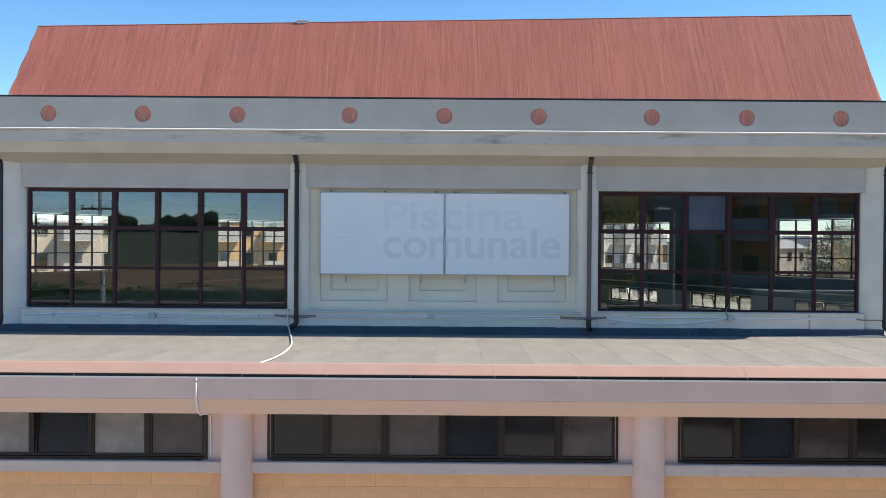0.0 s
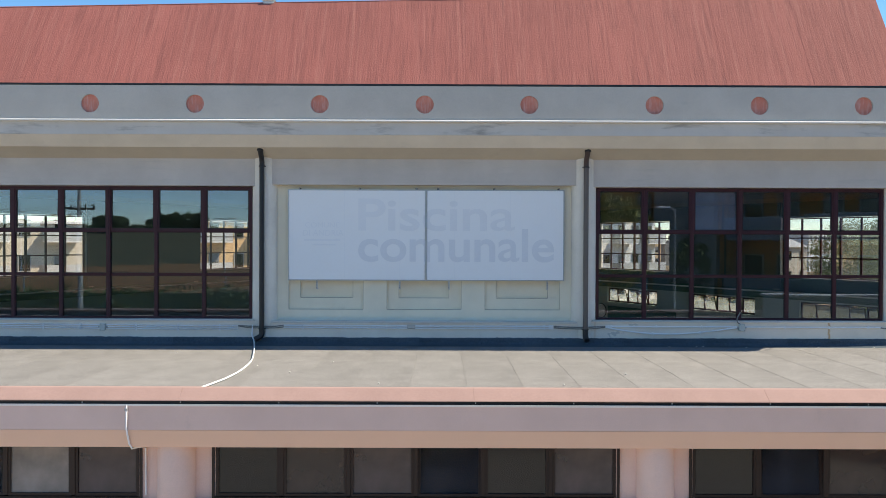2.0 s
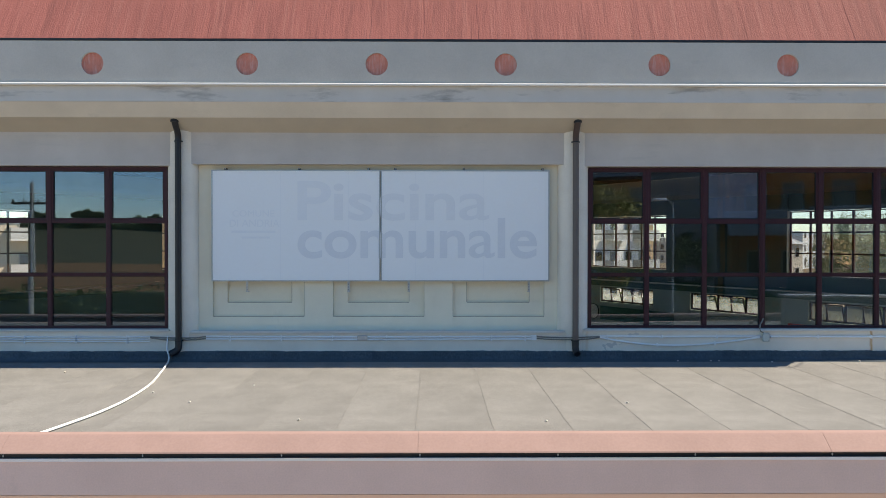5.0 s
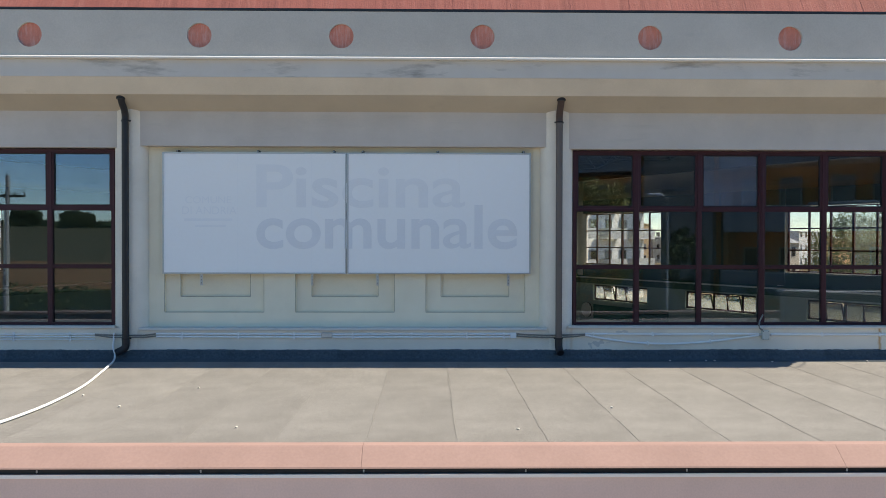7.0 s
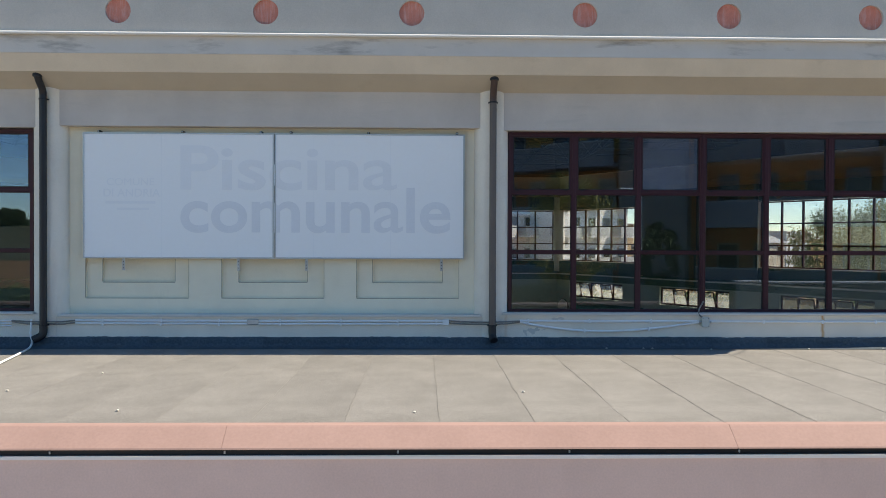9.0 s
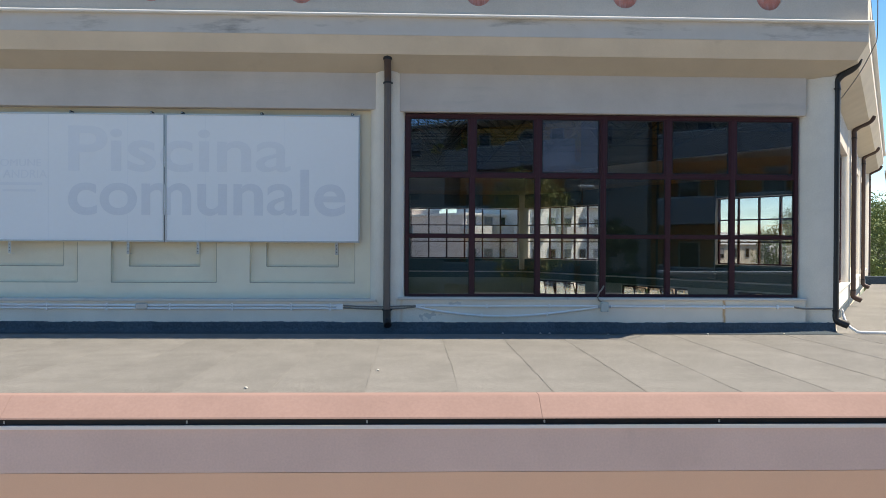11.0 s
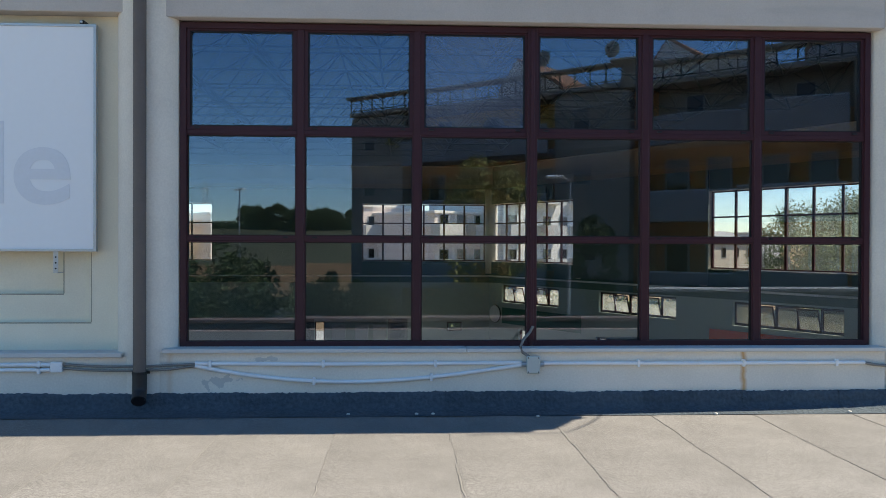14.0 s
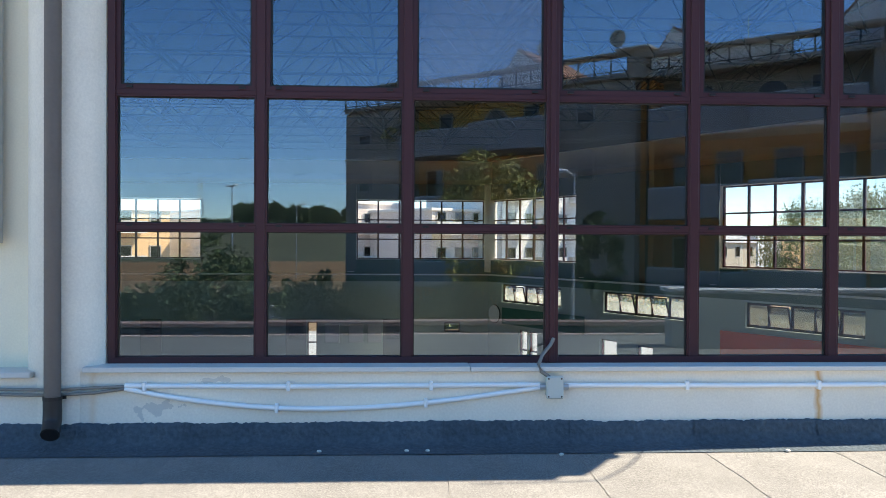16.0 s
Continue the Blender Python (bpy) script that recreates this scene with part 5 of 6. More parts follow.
def trunk_mesh(seed, h, r, spread, limbs=6):
    rng = random.Random(seed)
    bm = bmesh.new()
    tube(bm, [(0, 0, -0.1), (0.03, 0.02, h * 0.3), (-0.04, 0.03, h * 0.6), (0.05, 0.0, h)], [r * 1.25, r, r * 0.8, r * 0.45], 9)
    for i in range(limbs):
        a = 2 * math.pi * (i + rng.random() * 0.6) / limbs
        z0 = h * rng.uniform(0.55, 0.9)
        e = spread * rng.uniform(0.6, 0.95)
        tube(bm, [(0, 0, z0), (e * 0.4 * math.cos(a), e * 0.4 * math.sin(a), z0 + e * 0.35), (e * math.cos(a), e * math.sin(a), z0 + e * rng.uniform(0.5, 0.9))], [r * 0.45, r * 0.3, r * 0.08], 6)
    return finish(bm, BARK)


def tree_kind(seed, h, r, rx, rz, leaf, clumps, leaves, size):
    crown = leaf_crown(seed, rx, rz, clumps, leaves, size)
    crown.materials.append(leaf)
    return trunk_mesh(seed, h, r, rx * 0.8), crown, h


def plant_tree(kind, x, y, s, label, turn=0.0, group="", z=0.0):
    ob = thing("tree", label, "tree", group, at=pose(x, y, z, 0, 0, turn) @ Matrix.Scale(s, 4))
    part("trunk", kind[0], None, ob)
    part("crown", kind[1], None, ob, at=pose(0, 0, kind[2] * 1.15))
    return ob


FAR_TREES = [tree_kind(200 + i, 5.0, 0.25, 4.6, 4.0, LEAF, 90, 80, 0.42) for i in range(3)]
rng = random.Random(3)
for i in range(15):
    plant_tree(FAR_TREES[i % 3], -68 + i * 2.1 + rng.uniform(-0.7, 0.7), -121 + rng.uniform(-4, 4), rng.uniform(0.19, 0.29), "low dark green tree beyond the field", rng.uniform(0, 360), "field trees", 8.35)
for i in range(13):
    plant_tree(FAR_TREES[i % 3], -17.5 + i * 1.75 + rng.uniform(-0.6, 0.6), -121 + rng.uniform(-4, 4), rng.uniform(0.29, 0.41), "dark green round-crowned tree beyond the field", rng.uniform(0, 360), "field trees", 7.9)
RUST = tree_kind(210, 5.7, 0.14, 2.1, 2.5, LEAF_RUST, 80, 90, 0.145)
plant_tree(RUST, 9.0, -24.0, 1.0, "slender tree with rust-tinged leaves beside the lamp", 20)
plant_tree(tree_kind(211, 4.6, 0.12, 1.0, 1.9, LEAF_MID, 45, 60, 0.15), 13.35, -25.4, 1.0, "leafy young tree in front of the flats", 70)
plant_tree(tree_kind(212, 3.0, 0.10, 2.5, 2.9, LEAF_MID, 80, 80, 0.15), -3.2, -36, 1.0, "bushy tree at the edge of the field", 10)
BACK_TREE = tree_kind(213, 4.6, 0.2, 3.4, 3.2, LEAF_BRIGHT, 130, 190, 0.085)
for x, y, s in ((27.5, 31.0, 1.0), (33.5, 32.5, 1.05), (39.0, 30.5, 1.0), (45, 33, 1.1), (31, 43.5, 1.0), (36.5, 46, 1.1)):
    plant_tree(BACK_TREE, x, y, s, "bright green leafy tree behind the hall", x * 31, "trees behind the hall")


def hedge(name, x0, x1, y, h, d, leaf, label):
    rng = np.random.default_rng(int(abs(x0 * 7 + y)))
    n = int((x1 - x0) * 55)
    verts, faces = [], []
    for q in range(n):
        x = rng.uniform(x0, x1)
        top = h * (0.85 + 0.15 * math.sin(x * 0.9) * math.sin(x * 0.37 + 1))
        o = np.array((x, y + rng.normal() * d * 0.4, top * rng.random() ** 0.6))
        a = rng.normal(size=3)
        a /= np.linalg.norm(a)
        b = np.cross(a, rng.normal(size=3))
        b /= np.linalg.norm(b)
        s = rng.uniform(0.12, 0.3)
        i = len(verts)
        verts += [tuple(o - a * s), tuple(o + b * s * 0.5), tuple(o + a * s), tuple(o - b * s * 0.5)]
        faces.append((i, i + 1, i + 2, i + 3))
    me = bpy.data.meshes.new("mesh")
    me.from_pydata(verts, [], faces)
    me.materials.append(leaf)
    ob = thing(name, label, "hedge")
    part("foliage", me, None, ob)
    part("stems", boxes((x0, x1, y - d * 0.18, y + d * 0.18, 0, h * 0.72)), LEAF, ob)
    return ob


hedge("hedge", -75, 14, -72, 1.5, 1.6, LEAF, "long clipped green hedge along the field")
hedge("hedge", 8, 30, 52, 2.6, 2.0, LEAF_BRIGHT, "bright green hedge behind the hall")
hedge("hedge", -48, -4, -57, 3.1, 1.8, LEAF_MID, "tall ivy-green hedge by the road")
SHRUB = tree_kind(214, 1.5, 0.08, 2.2, 2.1, LEAF_MID, 60, 70, 0.15)
for x, y, s in ((1.2, -35.5, 1.15), (4.6, -34.3, 1.05), (7.9, -32.0, 1.1), (11.4, -28.0, 1.0), (15.2, -24.9, 1.1), (18.8, -21.8, 1.05), (23.0, -18.5, 1.1)):
    plant_tree(SHRUB, x, y, s, "round green shrub in front of the flats", x * 50, "shrubs before the flats")
hedge("hedge", -2.0, 3.0, -34, 1.6, 1.4, LEAF_RUST, "low yellowish shrubs by the car park")


def rising_field():
    """Field beyond the hedge: a brown strip that climbs to a grassy slope below the trees."""
    brown = material("ploughed_brown_soil", (0.23, 0.125, 0.06), 0.95, 0.35, 0.3, 3, 0.4, stain=((0.13, 0.11, 0.05), 0.3, 0.55, 0.6))
    grass = material("dry_green_grass", (0.090, 0.086, 0.050), 0.95, 0.5, 0.25, 2, 0.4, stain=((0.055, 0.065, 0.035), 0.16, 0.50, 0.85))
    for name, y0, y1, mat, label in (("field", -75.0, -95.0, brown, "ploughed brown field"), ("slope", -95.0, -150.0, grass, "grassy slope rising to the trees")):
        bm = bmesh.new()
        n, m = 60, 10
        rows = []
        for j in range(m + 1):
            y = y0 + (y1 - y0) * j / m
            row = []
            for i in range(n + 1):
                x = -160 + 240 * i / n
                f = min(1, max(0, (-75 - y) / 46))
                z = 0.05 + 8.9 * f ** 1.15 + 0.25 * noise.noise((x * 0.07, y * 0.07, 0)) * min(1, f * 6)
                row.append(bm.verts.new((x, y, z)))
            rows.append(row)
        for a, b in zip(rows, rows[1:]):
            for i in range(n):
                bm.faces.new((a[i], a[i + 1], b[i + 1], b[i]))
        tagged(part(name, bm, mat, smooth=True), label, "ground", kind="structure")


rising_field()
under = hedge("shrub_row", -95, 16, -118.5, 1.3, 3.0, LEAF, "dark undergrowth below the field trees")
under.location.z = 8.2
ASPHALT = material("worn_asphalt", (0.055, 0.055, 0.056), 0.9, 0.15, 0.3, 20, 0.3)
tagged(part("road", boxes((-200, 200, -69, -58, 0.004, 0.03)), ASPHALT), "dark asphalt road past the field", "road", kind="structure")
# Assumed forecourt, kept pale to bounce light up onto the lower facade.
tagged(part("forecourt", boxes((-60, 60, -30, -6.6, 0.004, 0.03)), material("grey_concrete_paving", (0.33, 0.305, 0.27), 0.9, 0.12, 0.4, 20, 0.2)), "assumed grey forecourt that bounces light onto the building", "pavement", kind="structure")
tagged(part("back_path", boxes((-30, 45, 36.5, 50, 0.004, 0.03), (21, 45, 18, 36.5, 0.004, 0.03)), material("grey_paving", (0.36, 0.36, 0.34), 0.9, 0.12, 0.4, 20, 0.2)), "grey paving behind the hall", "pavement", kind="structure")
tagged(part("kerb", boxes((-200, 200, -70.2, -69.0, 0.0, 0.14), (-40, 40, -30.3, -30.0, 0.0, 0.14), bevel=0.02), material("grey_kerb", (0.36, 0.35, 0.33), 0.9, 0.1, 1, 30, 0.1)), "grey concrete kerb", "kerb", kind="structure")


def street_lamp(x, y, h, reach, turn, heads=1):
    ob = thing("street_lamp", "tall grey street lamp with a white head", "street lamp", "street lamps", at=pose(x, y, 0, 0, 0, turn))
    part("pole", tubes([(0, 0, 0), (0, 0, h * 0.5), (0, 0, h)], [0.09, 0.07, 0.045], 10), ALU, ob)
    part("base_plate", boxes((-0.2, 0.2, -0.2, 0.2, 0, 0.06), bevel=0.01), ALU, ob)
    for s in ((1,) if heads == 1 else (1, -1)):
        part("arm", tubes([(0, 0, h - 0.1), (s * reach * 0.5, 0, h + 0.06), (s * reach, 0, h + 0.1)], 0.03, 8), ALU, ob)
        bm = boxes((-0.36, 0.30, -0.15, 0.15, -0.05, 0.07), bevel=0.045)
        hd = part("lamp_head", bm, CONDUIT, ob, "white lamp head", at=pose(s * (reach + 0.15), 0, h + 0.08))
        part("lens", boxes((-0.28, 0.22, -0.11, 0.11, -0.062, -0.048)), ALU, hd)


street_lamp(12.0, -23.8, 8.4, 0.45, 180)
street_lamp(-20.1, -62, 9.0, 0.55, 10, 2)
street_lamp(-6.9, -60, 10.2, 0.3, 50, 2)
street_lamp(-5.1, -86, 10.1, 0.6, 0, 1)
street_lamp(-36.9, -57, 9.9, 0.5, 180, 1)

ob = thing("utility_pole", "grey concrete utility pole with a crossarm", "utility pole", at=pose(-20.5, -30.4, 0))
part("pole", tubes([(0, 0, 0), (0, 0, 5), (0, 0, 9.7)], [0.17, 0.14, 0.10], 12), material("grey_concrete", (0.40, 0.39, 0.36), 0.9, 0.1, 2, 40, 0.1), ob)
part("crossarm", boxes((-1.1, 0.9, -0.06, 0.06, 8.55, 8.67)), BARK, ob)
for x in (-1.0, -0.45, 0.35, 0.85):
    part("insulator", tubes([(x, 0, 8.67), (x, 0, 8.85)], 0.045, 8), SLOT, ob)
for x in (-1.0, 0.85):
    part("wire", tubes([(x, 0, 8.8), (x - 14, -6, 8.1), (x - 34, -14, 8.9)], 0.012, 5), SLOT, ob)

ob = thing("pylon", "distant steel lattice pylon beyond the field", "pylon", at=pose(-33.2, -165, -1.3))
for sx in (-1, 1):
    for sy in (-1, 1):
        part("leg", tubes([(sx * 1.6, sy * 1.6, 0), (sx * 0.6, sy * 0.6, 12), (sx * 0.25, sy * 0.25, 20)], 0.05, 5), ALU, ob)
for i in range(9):
    z = 1.5 + i * 2.0
    w = 1.6 - (z / 20) * 1.35
    part("brace", tubes([(-w, -w, z), (w, -w, z + 1.6)], 0.03, 4), ALU, ob)
    part("brace", tubes([(w, w, z), (-w, w, z + 1.6)], 0.03, 4), ALU, ob)
for z in (15.5, 18.2):
    part("crossarm", tubes([(-1.1, 0, z), (1.1, 0, z)], 0.05, 5), ALU, ob)

# houses
WIN_DARK = glass_material("house_window_glass", 1.5, (0.10, 0.11, 0.12))
SHUTTER = material("grey_roller_shutter", (0.20, 0.20, 0.20), 0.7, 0.1, 1, 30, 0.05)
HOUSE_FRAME = material("white_window_frame", (0.34, 0.33, 0.31), 0.6, 0.05, 1, 30, 0.02)
GREY_STUCCO = material("grey_stucco", (0.25, 0.24, 0.215), 0.95, 0.08, 0.3, 20, 0.1)
FLAT_GREY = material("grey_brown_stucco", (0.30, 0.265, 0.225), 0.95, 0.10, 0.3, 20, 0.1)
BALCONY_GREY = material("pale_grey_balcony_stucco", (0.30, 0.30, 0.30), 0.95, 0.10, 0.3, 20, 0.1)
EAVE_GREY = material("weathered_eave_concrete", (0.42, 0.38, 0.32), 0.95, 0.15, 0.6, 20, 0.1)
OCHRE_STUCCO = material("ochre_stucco", (0.66, 0.36, 0.09), 0.95, 0.08, 0.3, 20, 0.1)
ORANGE_STUCCO = material("orange_stucco", (0.60, 0.225, 0.05), 0.95, 0.08, 0.3, 20, 0.1)
WHITE_STUCCO = material("white_stucco", (0.78, 0.76, 0.72), 0.95, 0.05, 0.3, 20, 0.1)
TAN_STUCCO = material("tan_stucco", (0.66, 0.44, 0.24), 0.95, 0.06, 0.3, 20, 0.1)
CREAM_STUCCO = material("cream_stucco", (0.60, 0.52, 0.41), 0.95, 0.06, 0.3, 20, 0.1)
PINK_STUCCO = material("pinkish_stucco", (0.74, 0.64, 0.58), 0.95, 0.05, 0.3, 20, 0.1)
GREY_SHEET = material("pale_grey_roof_sheet", (0.42, 0.42, 0.41), 0.7, 0.1, 0.6, 15, 0.1)
RAILING = material("pale_railing", (0.52, 0.52, 0.50), 0.6, 0.05, 1, 30, 0.02)
ROOF_TILE = material("red_tile_roof", (0.36, 0.17, 0.11), 0.9, 0.15, 0.6, 15, 0.3)
HW = finish(ring_frame(1.1, 1.5, 0.08, -0.06, 0.1), HOUSE_FRAME)
HP = finish(boxes((-0.47, 0.47, 0.0, 0.02, -0.67, 0.67)), WIN_DARK)
HS = finish(boxes((-0.47, 0.47, -0.03, 0.0, -0.1, 0.67)), SHUTTER)


def house_window(ob, x, z, shut, y=0.0):
    w = part("window", HW, None, ob, at=pose(x, y, z))
    part("pane", HP, None, w)
    if shut:
        part("shutter", HS, None, w, "half-lowered grey roller shutter")


def house(name, m, w, d, h, mat, floors, cols, label, balcony=True, roof="flat", seed=0, z_first=1.6, step=3.1, tiles=None):
    """A block of flats seen from its front (local -y): walls, windows, balconies, parapet or roof."""
    rng = random.Random(seed)
    ob = thing(name, label, "building", at=m)
    part("wall", boxes((-w / 2, w / 2, 0.0, d, 0, h)), mat, ob)
    if roof == "flat":
        part("parapet", boxes((-w / 2 - 0.2, w / 2 + 0.2, -0.2, d + 0.2, h, h + 0.25), bevel=0.03), WHITE_STUCCO, ob)
    else:
        bm = bmesh.new()
        vs = [bm.verts.new(p) for p in ((-w / 2 - 0.4, -0.4, h), (w / 2 + 0.4, -0.4, h), (w / 2 + 0.4, d + 0.4, h), (-w / 2 - 0.4, d + 0.4, h), (-w / 2 - 0.4, d / 2, h + 1.9), (w / 2 + 0.4, d / 2, h + 1.9))]
        for q in ((0, 1, 5, 4), (2, 3, 4, 5), (0, 4, 3), (1, 2, 5), (3, 2, 1, 0)):
            bm.faces.new([vs[i] for i in q])
        part("roof", bm, tiles or ROOF_TILE, ob)
    for f in range(floors):
        for c in range(cols):
            x = -w / 2 + w * (c + 0.5) / cols
            z = z_first + f * step
            house_window(ob, x, z, rng.random() < 0.4, -0.02)
            if balcony and f and c % 2 == seed % 2:
                b = part("balcony", boxes((x - 1.5, x + 1.5, -1.2, 0, z - 1.25, z - 1.1)), WHITE_STUCCO, ob)
                part("railing", boxes((x - 1.5, x + 1.5, -1.22, -1.15, z - 1.1, z - 0.15), (x - 1.5, x - 1.44, -1.2, 0, z - 1.1, z - 0.15), (x + 1.44, x + 1.5, -1.2, 0, z - 1.1, z - 0.15)), RAILING if seed % 3 else mat, b)
    return ob


house("house", pose(-34, 58, 0, 0, 0, 42), 15, 10, 8.2, CREAM_STUCCO, 3, 5, "cream three-storey house behind the hall", seed=2)
house("house", pose(-19.5, 70, 0, 0, 0, 40), 11, 9, 8.6, TAN_STUCCO, 3, 4, "orange-tan house with pale balconies behind the hall", seed=4)
house("house", pose(-8.5, 76, 0, 0, 0, 35), 9, 9, 8.6, WHITE_STUCCO, 2, 4, "low white house behind the hall", seed=5)
house("house", pose(3.0, 74, 0, 0, 0, 35), 9, 9, 9.4, PINK_STUCCO, 3, 3, "pinkish-white house with a flat roof behind the hall", seed=7)
house("house", pose(11.2, 69, 0, 0, 0, 38), 6.4, 9, 8.6, PINK_STUCCO, 3, 3, "pinkish house with shuttered windows behind the hall", seed=8)
house("house", pose(19.5, 72, 0, 0, 0, 40), 12, 10, 13.0, WHITE_STUCCO, 4, 5, "white block of flats with balconies behind the hall", seed=10)
house("house", pose(52, 112, 0, 0, 0, 35), 16, 10, 6.0, CREAM_STUCCO, 2, 5, "cream villa with a shallow roof behind the trees", False, "gable", 11, tiles=GREY_SHEET)
house("house", pose(56, 52, 0, 0, 0, -30), 26, 12, 12.2, GREY_STUCCO, 4, 8, "grey block with a pale parapet beyond the trees", False, "flat", 13)
for i in range(16):
    x = 40 + i * 17
    r = random.Random(40 + i)
    house("house", pose(x * 1.1 - 10, 210 + r.uniform(-30, 40), 0, 0, 0, r.uniform(20, 60)), r.uniform(14, 24), 12, r.uniform(6, 11), (WHITE_STUCCO, TAN_STUCCO, GREY_STUCCO)[i % 3], 3, 5, "distant pale town house", False, "flat", i)


def slab_on(ob, name, x0, x1, y0, y1, z0, z1, mat, label="", bevel=0.02):
    return part(name, boxes((x0, x1, y0, y1, z0, z1), bevel=bevel), mat, ob, label)


def arched(x, z, r, foot, y0, y1):
    """A panel with a round head, standing on foot, between two depths."""
    bm = bmesh.new()
    pts = [(x - r, foot), (x + r, foot)] + arc(0, 180, 14, lambda q: (x + r * math.cos(radians(q)), z + r * math.sin(radians(q))))
    f = [bm.verts.new((px, y0, pz)) for px, pz in pts]
    g = [bm.verts.new((px, y1, pz)) for px, pz in pts]
    bm.faces.new(f)
    bm.faces.new(g[::-1])
    for j in range(len(f)):
        bm.faces.new((f[j], f[(j + 1) % len(f)], g[(j + 1) % len(f)], g[j]))
    return bm


def bowed_balcony(ob, x0, x1, out, z0, z1, bow):
    """A balcony with a solid parapet whose front bows outwards."""
    n = 12
    rows = []
    bm = bmesh.new()
    for i in range(n + 1):
        u = i / n
        y = out + bow * math.sin(math.pi * u)
        rows.append([bm.verts.new((x0 + (x1 - x0) * u, q, z)) for q, z in ((y, z0), (y, z1), (y - 0.14, z1), (y - 0.14, z0 + 0.2), (-1.5, z0 + 0.2), (-1.5, z0))])
    for p, q in zip(rows, rows[1:]):
        for j in range(6):
            k = (j + 1) % 6
            bm.faces.new((p[j], q[j], q[k], p[k]))
    bm.faces.new(rows[0])
    bm.faces.new(rows[-1][::-1])
    bal = part("balcony", bm, BALCONY_GREY, ob, "pale grey bowed balcony")
    cap = bmesh.new()
    tube(cap, [(x0 + (x1 - x0) * i / n, out + bow * math.sin(math.pi * i / n) - 0.06, z1 + 0.03) for i in range(n + 1)], 0.06, 6)
    part("coping", cap, RAILING, bal)
    return bal


def gallery(ob, x0, x1, y, z0, z1, eave, filled=0):
    """An open roof gallery: posts, wire crosses and two rails under a thin eave slab."""
    n = round((x1 - x0) / 0.78)
    step = (x1 - x0) / n
    slab_on(ob, "gallery_kerb", x0, x1, y - 0.5, y + 0.12, z0 - 0.22, z0, FLAT_GREY)
    slab_on(ob, "eave", x0 - 0.2, x1 + 0.2, y - 0.35, y + 0.28, z1, z1 + eave, FLAT_GREY, "thin weathered eave slab")
    post = finish(boxes((-0.025, 0.025, -0.03, 0.03, z0, z1)), SLOT)
    cross = bmesh.new()
    tube(cross, [(0, 0, z0), (step, 0, z1)], 0.010, 4)
    tube(cross, [(0, 0, z1), (step, 0, z0)], 0.010, 4)
    cross = finish(cross, SLOT)
    for i in range(n + 1):
        part("post", post, None, ob, at=pose(x0 + i * step, y, 0))
        if i < filled:
            part("white_panel", boxes((x0 + i * step + 0.03, x0 + (i + 1) * step - 0.03, y - 0.03, y - 0.015, z0 + 0.02, z1 - 0.02)), WHITE_STUCCO, ob, "white infill panel")
        if i < n:
            part("wire_cross", cross, None, ob, at=pose(x0 + i * step, y, 0))
    part("rail", boxes((x0, x1, y - 0.02, y + 0.02, z0 + 0.08, z0 + 0.12)), SLOT, ob)


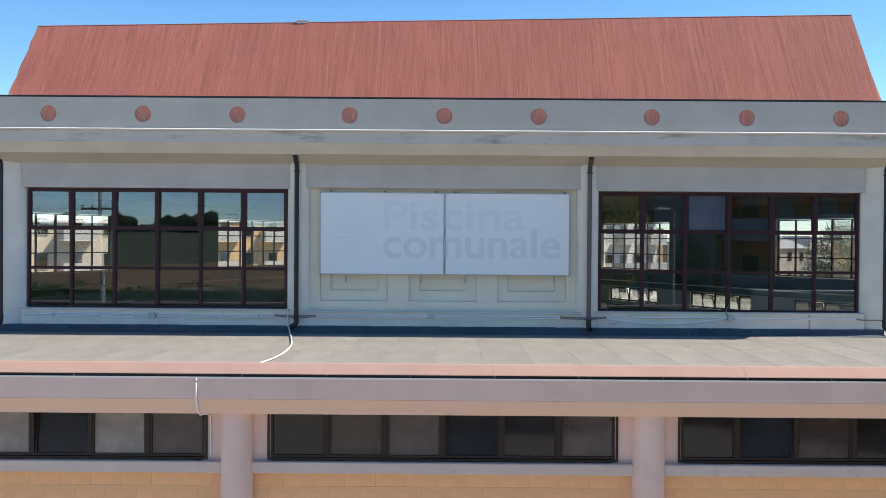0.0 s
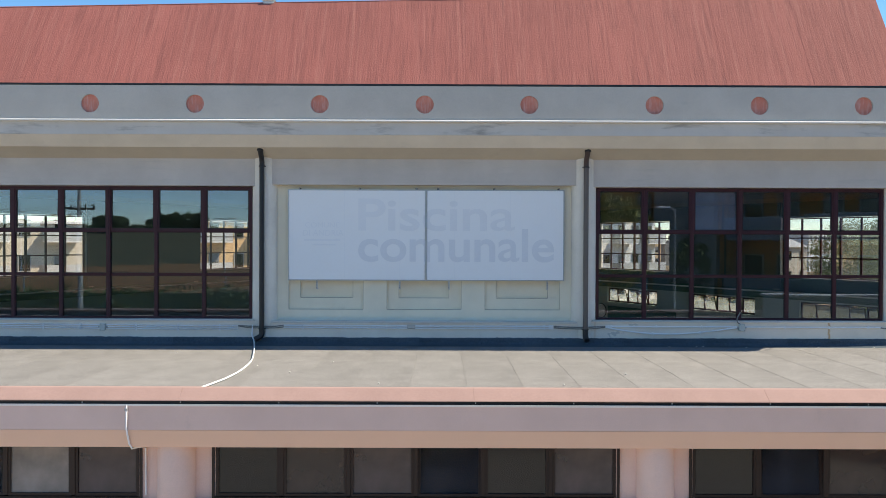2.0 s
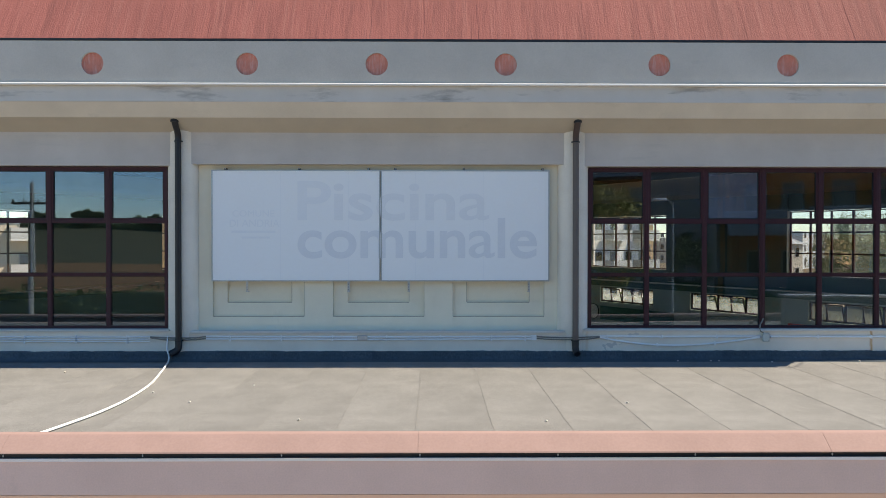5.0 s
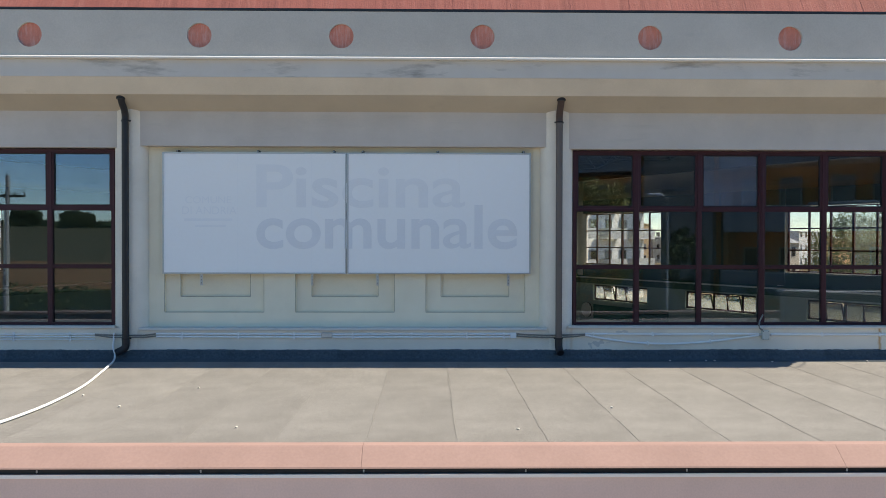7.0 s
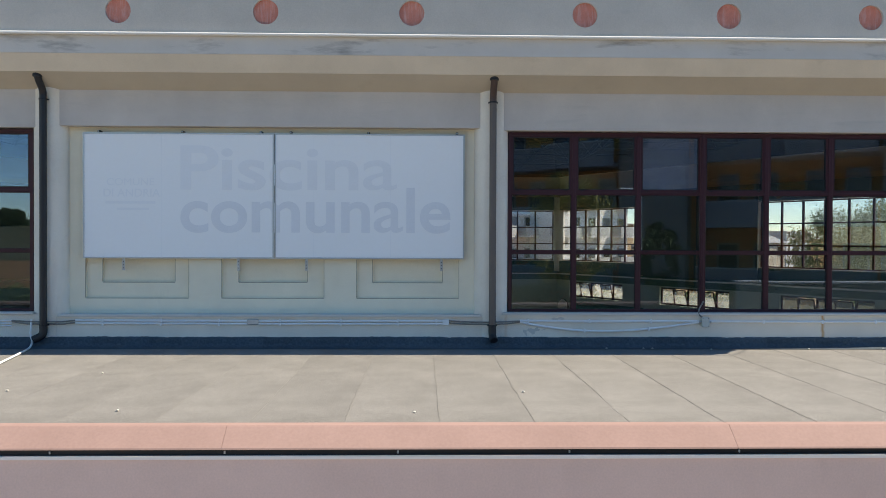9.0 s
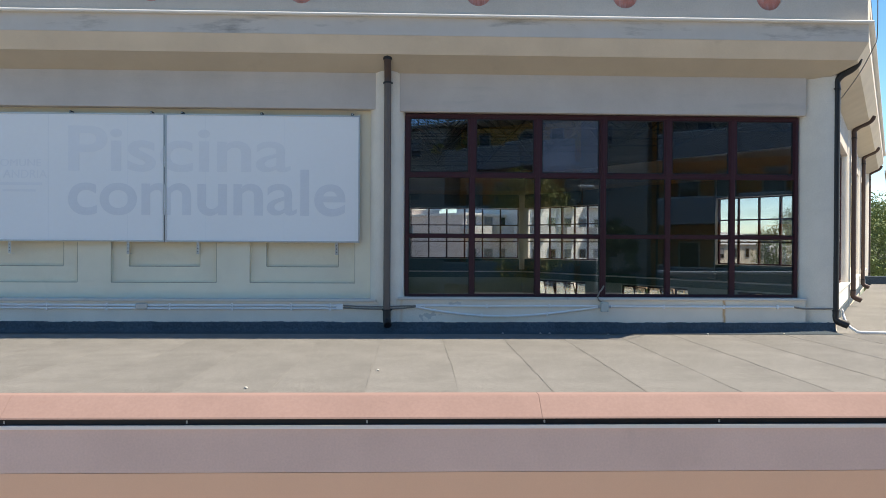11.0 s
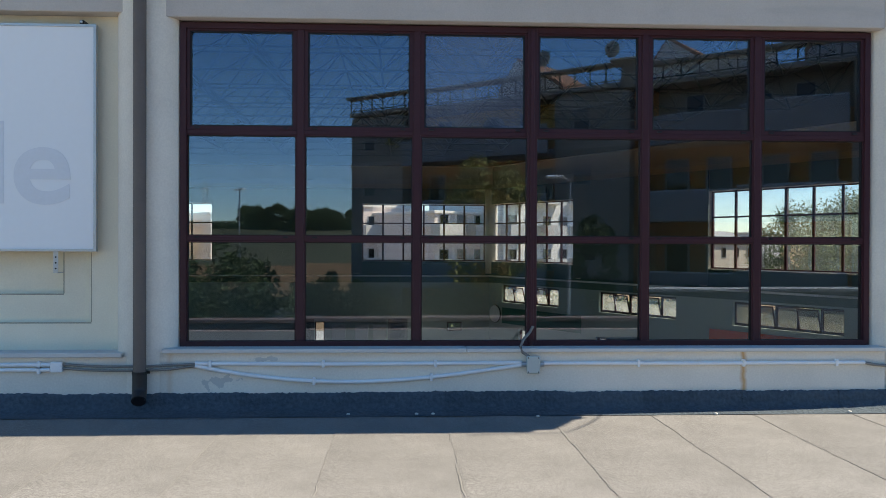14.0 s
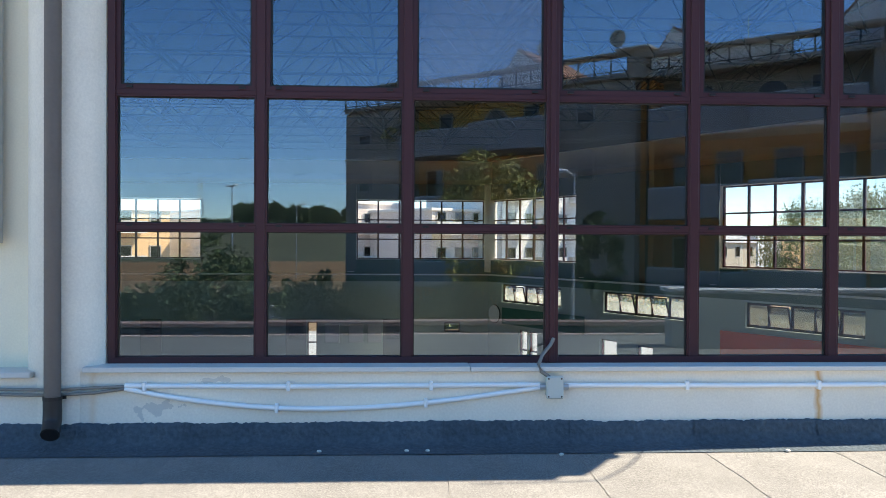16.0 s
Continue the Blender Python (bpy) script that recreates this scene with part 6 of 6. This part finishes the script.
def flats():
    """The long block of flats opposite the hall: grey towers, orange recessed storeys, bowed balconies, open roof gallery."""
    # local x along the facade, +y towards the hall
    ob = thing("apartment_building", "long block of flats with grey towers and orange loggias", "building", at=pose(3.0, -39.4, 0, 0, 0, 41.0))
    L = 36.0
    part("wall", boxes((0.05, L, -11, -1.5, 0, 11.3)), ORANGE_STUCCO, ob, "orange recessed wall")
    part("top_wall", boxes((0.05, 12.9, -11, -1.46, 11.3, 12.75)), OCHRE_STUCCO, ob, "ochre top storey")
    part("top_wall", boxes((12.9, L, -11, -1.46, 11.3, 12.75)), FLAT_GREY, ob, "grey top storey")
    towers = ((0, 3.7), (12.9, 16.6), (25.5, 29.0), (33.5, L))
    for a, b in towers:
        part("tower", boxes((a, b, -11.02, 0.0, 0, 12.76)), FLAT_GREY, ob, "grey-brown stucco tower")
        for z in (2.4, 5.7, 9.15, 11.6):
            w = part("window", HW, None, ob, at=pose((a + b) / 2 - (0.45 if z > 9 else 0.1), 0.02, z, 0, 0, 180) @ Matrix.Diagonal((0.8, 1, 0.72, 1)))
            part("pane", HP, None, w)
            part("shutter", HS, None, w, "half-lowered grey roller shutter")
        part("string_course", boxes((a - 0.03, b + 0.03, -11.05, 0.05, 10.25, 10.45)), EAVE_GREY, ob)
    for a, b in ((3.7, 12.9), (17.2, 25.5), (29.0, 33.5)):
        m = a + (b - a) * 0.52
        for z in (3.9, 7.15, 10.35):
            bowed_balcony(ob, a, m, 0.1, z - 0.25, z + 0.95, 0.55)
            bowed_balcony(ob, m, b, 0.75, z - 0.25, z + 1.05, 0.35)
        for z in (2.3, 5.4, 8.9):
            for f in (0.12, 0.34, 0.62, 0.84):
                w = part("window", HW, None, ob, at=pose(a + (b - a) * f, -1.46, z, 0, 0, 180))
                part("pane", HP, None, w)
        for f in (0.2, 0.75):
            w = part("window", HW, None, ob, at=pose(a + (b - a) * f, -1.42, 11.9, 0, 0, 180) @ Matrix.Diagonal((0.75, 1, 0.7, 1)))
            part("pane", HP, None, w)
        x = a + (b - a) * 0.53
        w = part("arched_window", arched(x, 11.72, 0.72, 11.3, -1.40, -1.5), EAVE_GREY, ob, "round-headed window")
        part("pane", arched(x, 11.72, 0.6, 11.32, -1.385, -1.42), WIN_DARK, w)
    part("strip", boxes((16.6, 17.2, -11, -0.5, 0, 12.7)), ORANGE_STUCCO, ob, "narrow orange wall strip")
    part("rain_pipe", tubes([(16.95, -0.42, 0), (16.95, -0.42, 6), (16.95, -0.42, 12.8)], 0.06, 8), SLOT, ob)
    part("roof_deck", boxes((0.0, L, -11.0, -0.2, 12.77, 12.86)), FLAT_GREY, ob)
    gallery(ob, 0.05, 16.3, 0.1, 13.04, 13.76, 0.13)
    gallery(ob, 17.3, L, 0.1, 12.92, 13.52, 0.16, 7)
    # end of the first roof: stepped head with a small cornice
    slab_on(ob, "roof_pier", 16.35, 17.2, -0.5, 0.2, 12.76, 13.9, FLAT_GREY)
    slab_on(ob, "pier_cornice", 15.9, 17.4, -0.6, 0.5, 13.9, 14.0, EAVE_GREY)
    for x0, x1, z1 in ((9.3, 12.6, 14.95), (16.9, 19.9, 14.85), (23.6, 30.0, 15.5)):
        for y0, mat, lift, name in ((-4.8, WHITE_STUCCO, 0.0, "roof_gable"), (-5.0, ROOF_TILE, 0.12, "gable_tiles")):
            bm = bmesh.new()
            xm = x0 + (x1 - x0) * 0.3
            pts = ((x0 - lift, 12.86), (x1 + lift, 12.86), (x1 + lift, 13.4 + lift), (xm, z1 + lift), (x0 - lift, 13.5 + lift))
            f = [bm.verts.new((px, -0.9 if lift == 0 else -1.0, pz)) for px, pz in pts]
            g = [bm.verts.new((px, y0, pz)) for px, pz in pts]
            bm.faces.new(f)
            bm.faces.new(g[::-1])
            for j in range(5):
                bm.faces.new((f[j], f[(j + 1) % 5], g[(j + 1) % 5], g[j]))
            part(name, bm, mat, ob, "white gable above the eave" if lift == 0 else "red tiles over the gable")
    for x, z in ((15.95, 14.45), (12.5, 14.5)):
        d = part("satellite_dish", tubes([(x, 0.35, z), (x, 0.30, z), (x, 0.24, z)], [0.36, 0.30, 0.12], 22), EAVE_GREY, ob, "round satellite dish")
        part("dish_mast", tubes([(x, 0.2, 13.85), (x, 0.2, z)], 0.03, 6), ALU, d)
    part("aerial_mast", tubes([(18.05, -1.2, 12.86), (18.05, -1.2, 15.35)], 0.025, 6), ALU, ob)
    for z, w in ((15.25, 0.35), (15.05, 0.45), (14.85, 0.5)):
        part("aerial_bar", tubes([(18.05 - w, -1.2, z), (18.05 + w, -1.2, z)], 0.018, 5), ALU, ob)
    part("thin_mast", tubes([(20.9, -0.6, 13.7), (20.9, -0.6, 14.75)], 0.02, 6), ALU, ob)
    plants = leaf_crown(301, 0.45, 0.35, 14, 30, 0.07)
    plants.materials.append(LEAF_RUST)
    for x in (3.3, 5.2, 6.0):
        part("balcony_plant", plants, None, ob, "rust-leaved potted plant", at=pose(x, 0.3, 11.5))
    return ob


flats()

# ---- ground ----
bm = bmesh.new()
bm.faces.new([bm.verts.new(p) for p in ((-2500, -2500, 0), (2500, -2500, 0), (2500, 2500, 0), (-2500, 2500, 0))])
GROUND = material("dry_brown_field", (0.19, 0.125, 0.065), 0.95, 0.2, 0.08, 1.5, 0.3, stain=((0.13, 0.13, 0.06), 0.05, 0.5, 0.8))
tagged(part("ground", bm, GROUND), "dry brown field with patches of grass", "ground", kind="structure")
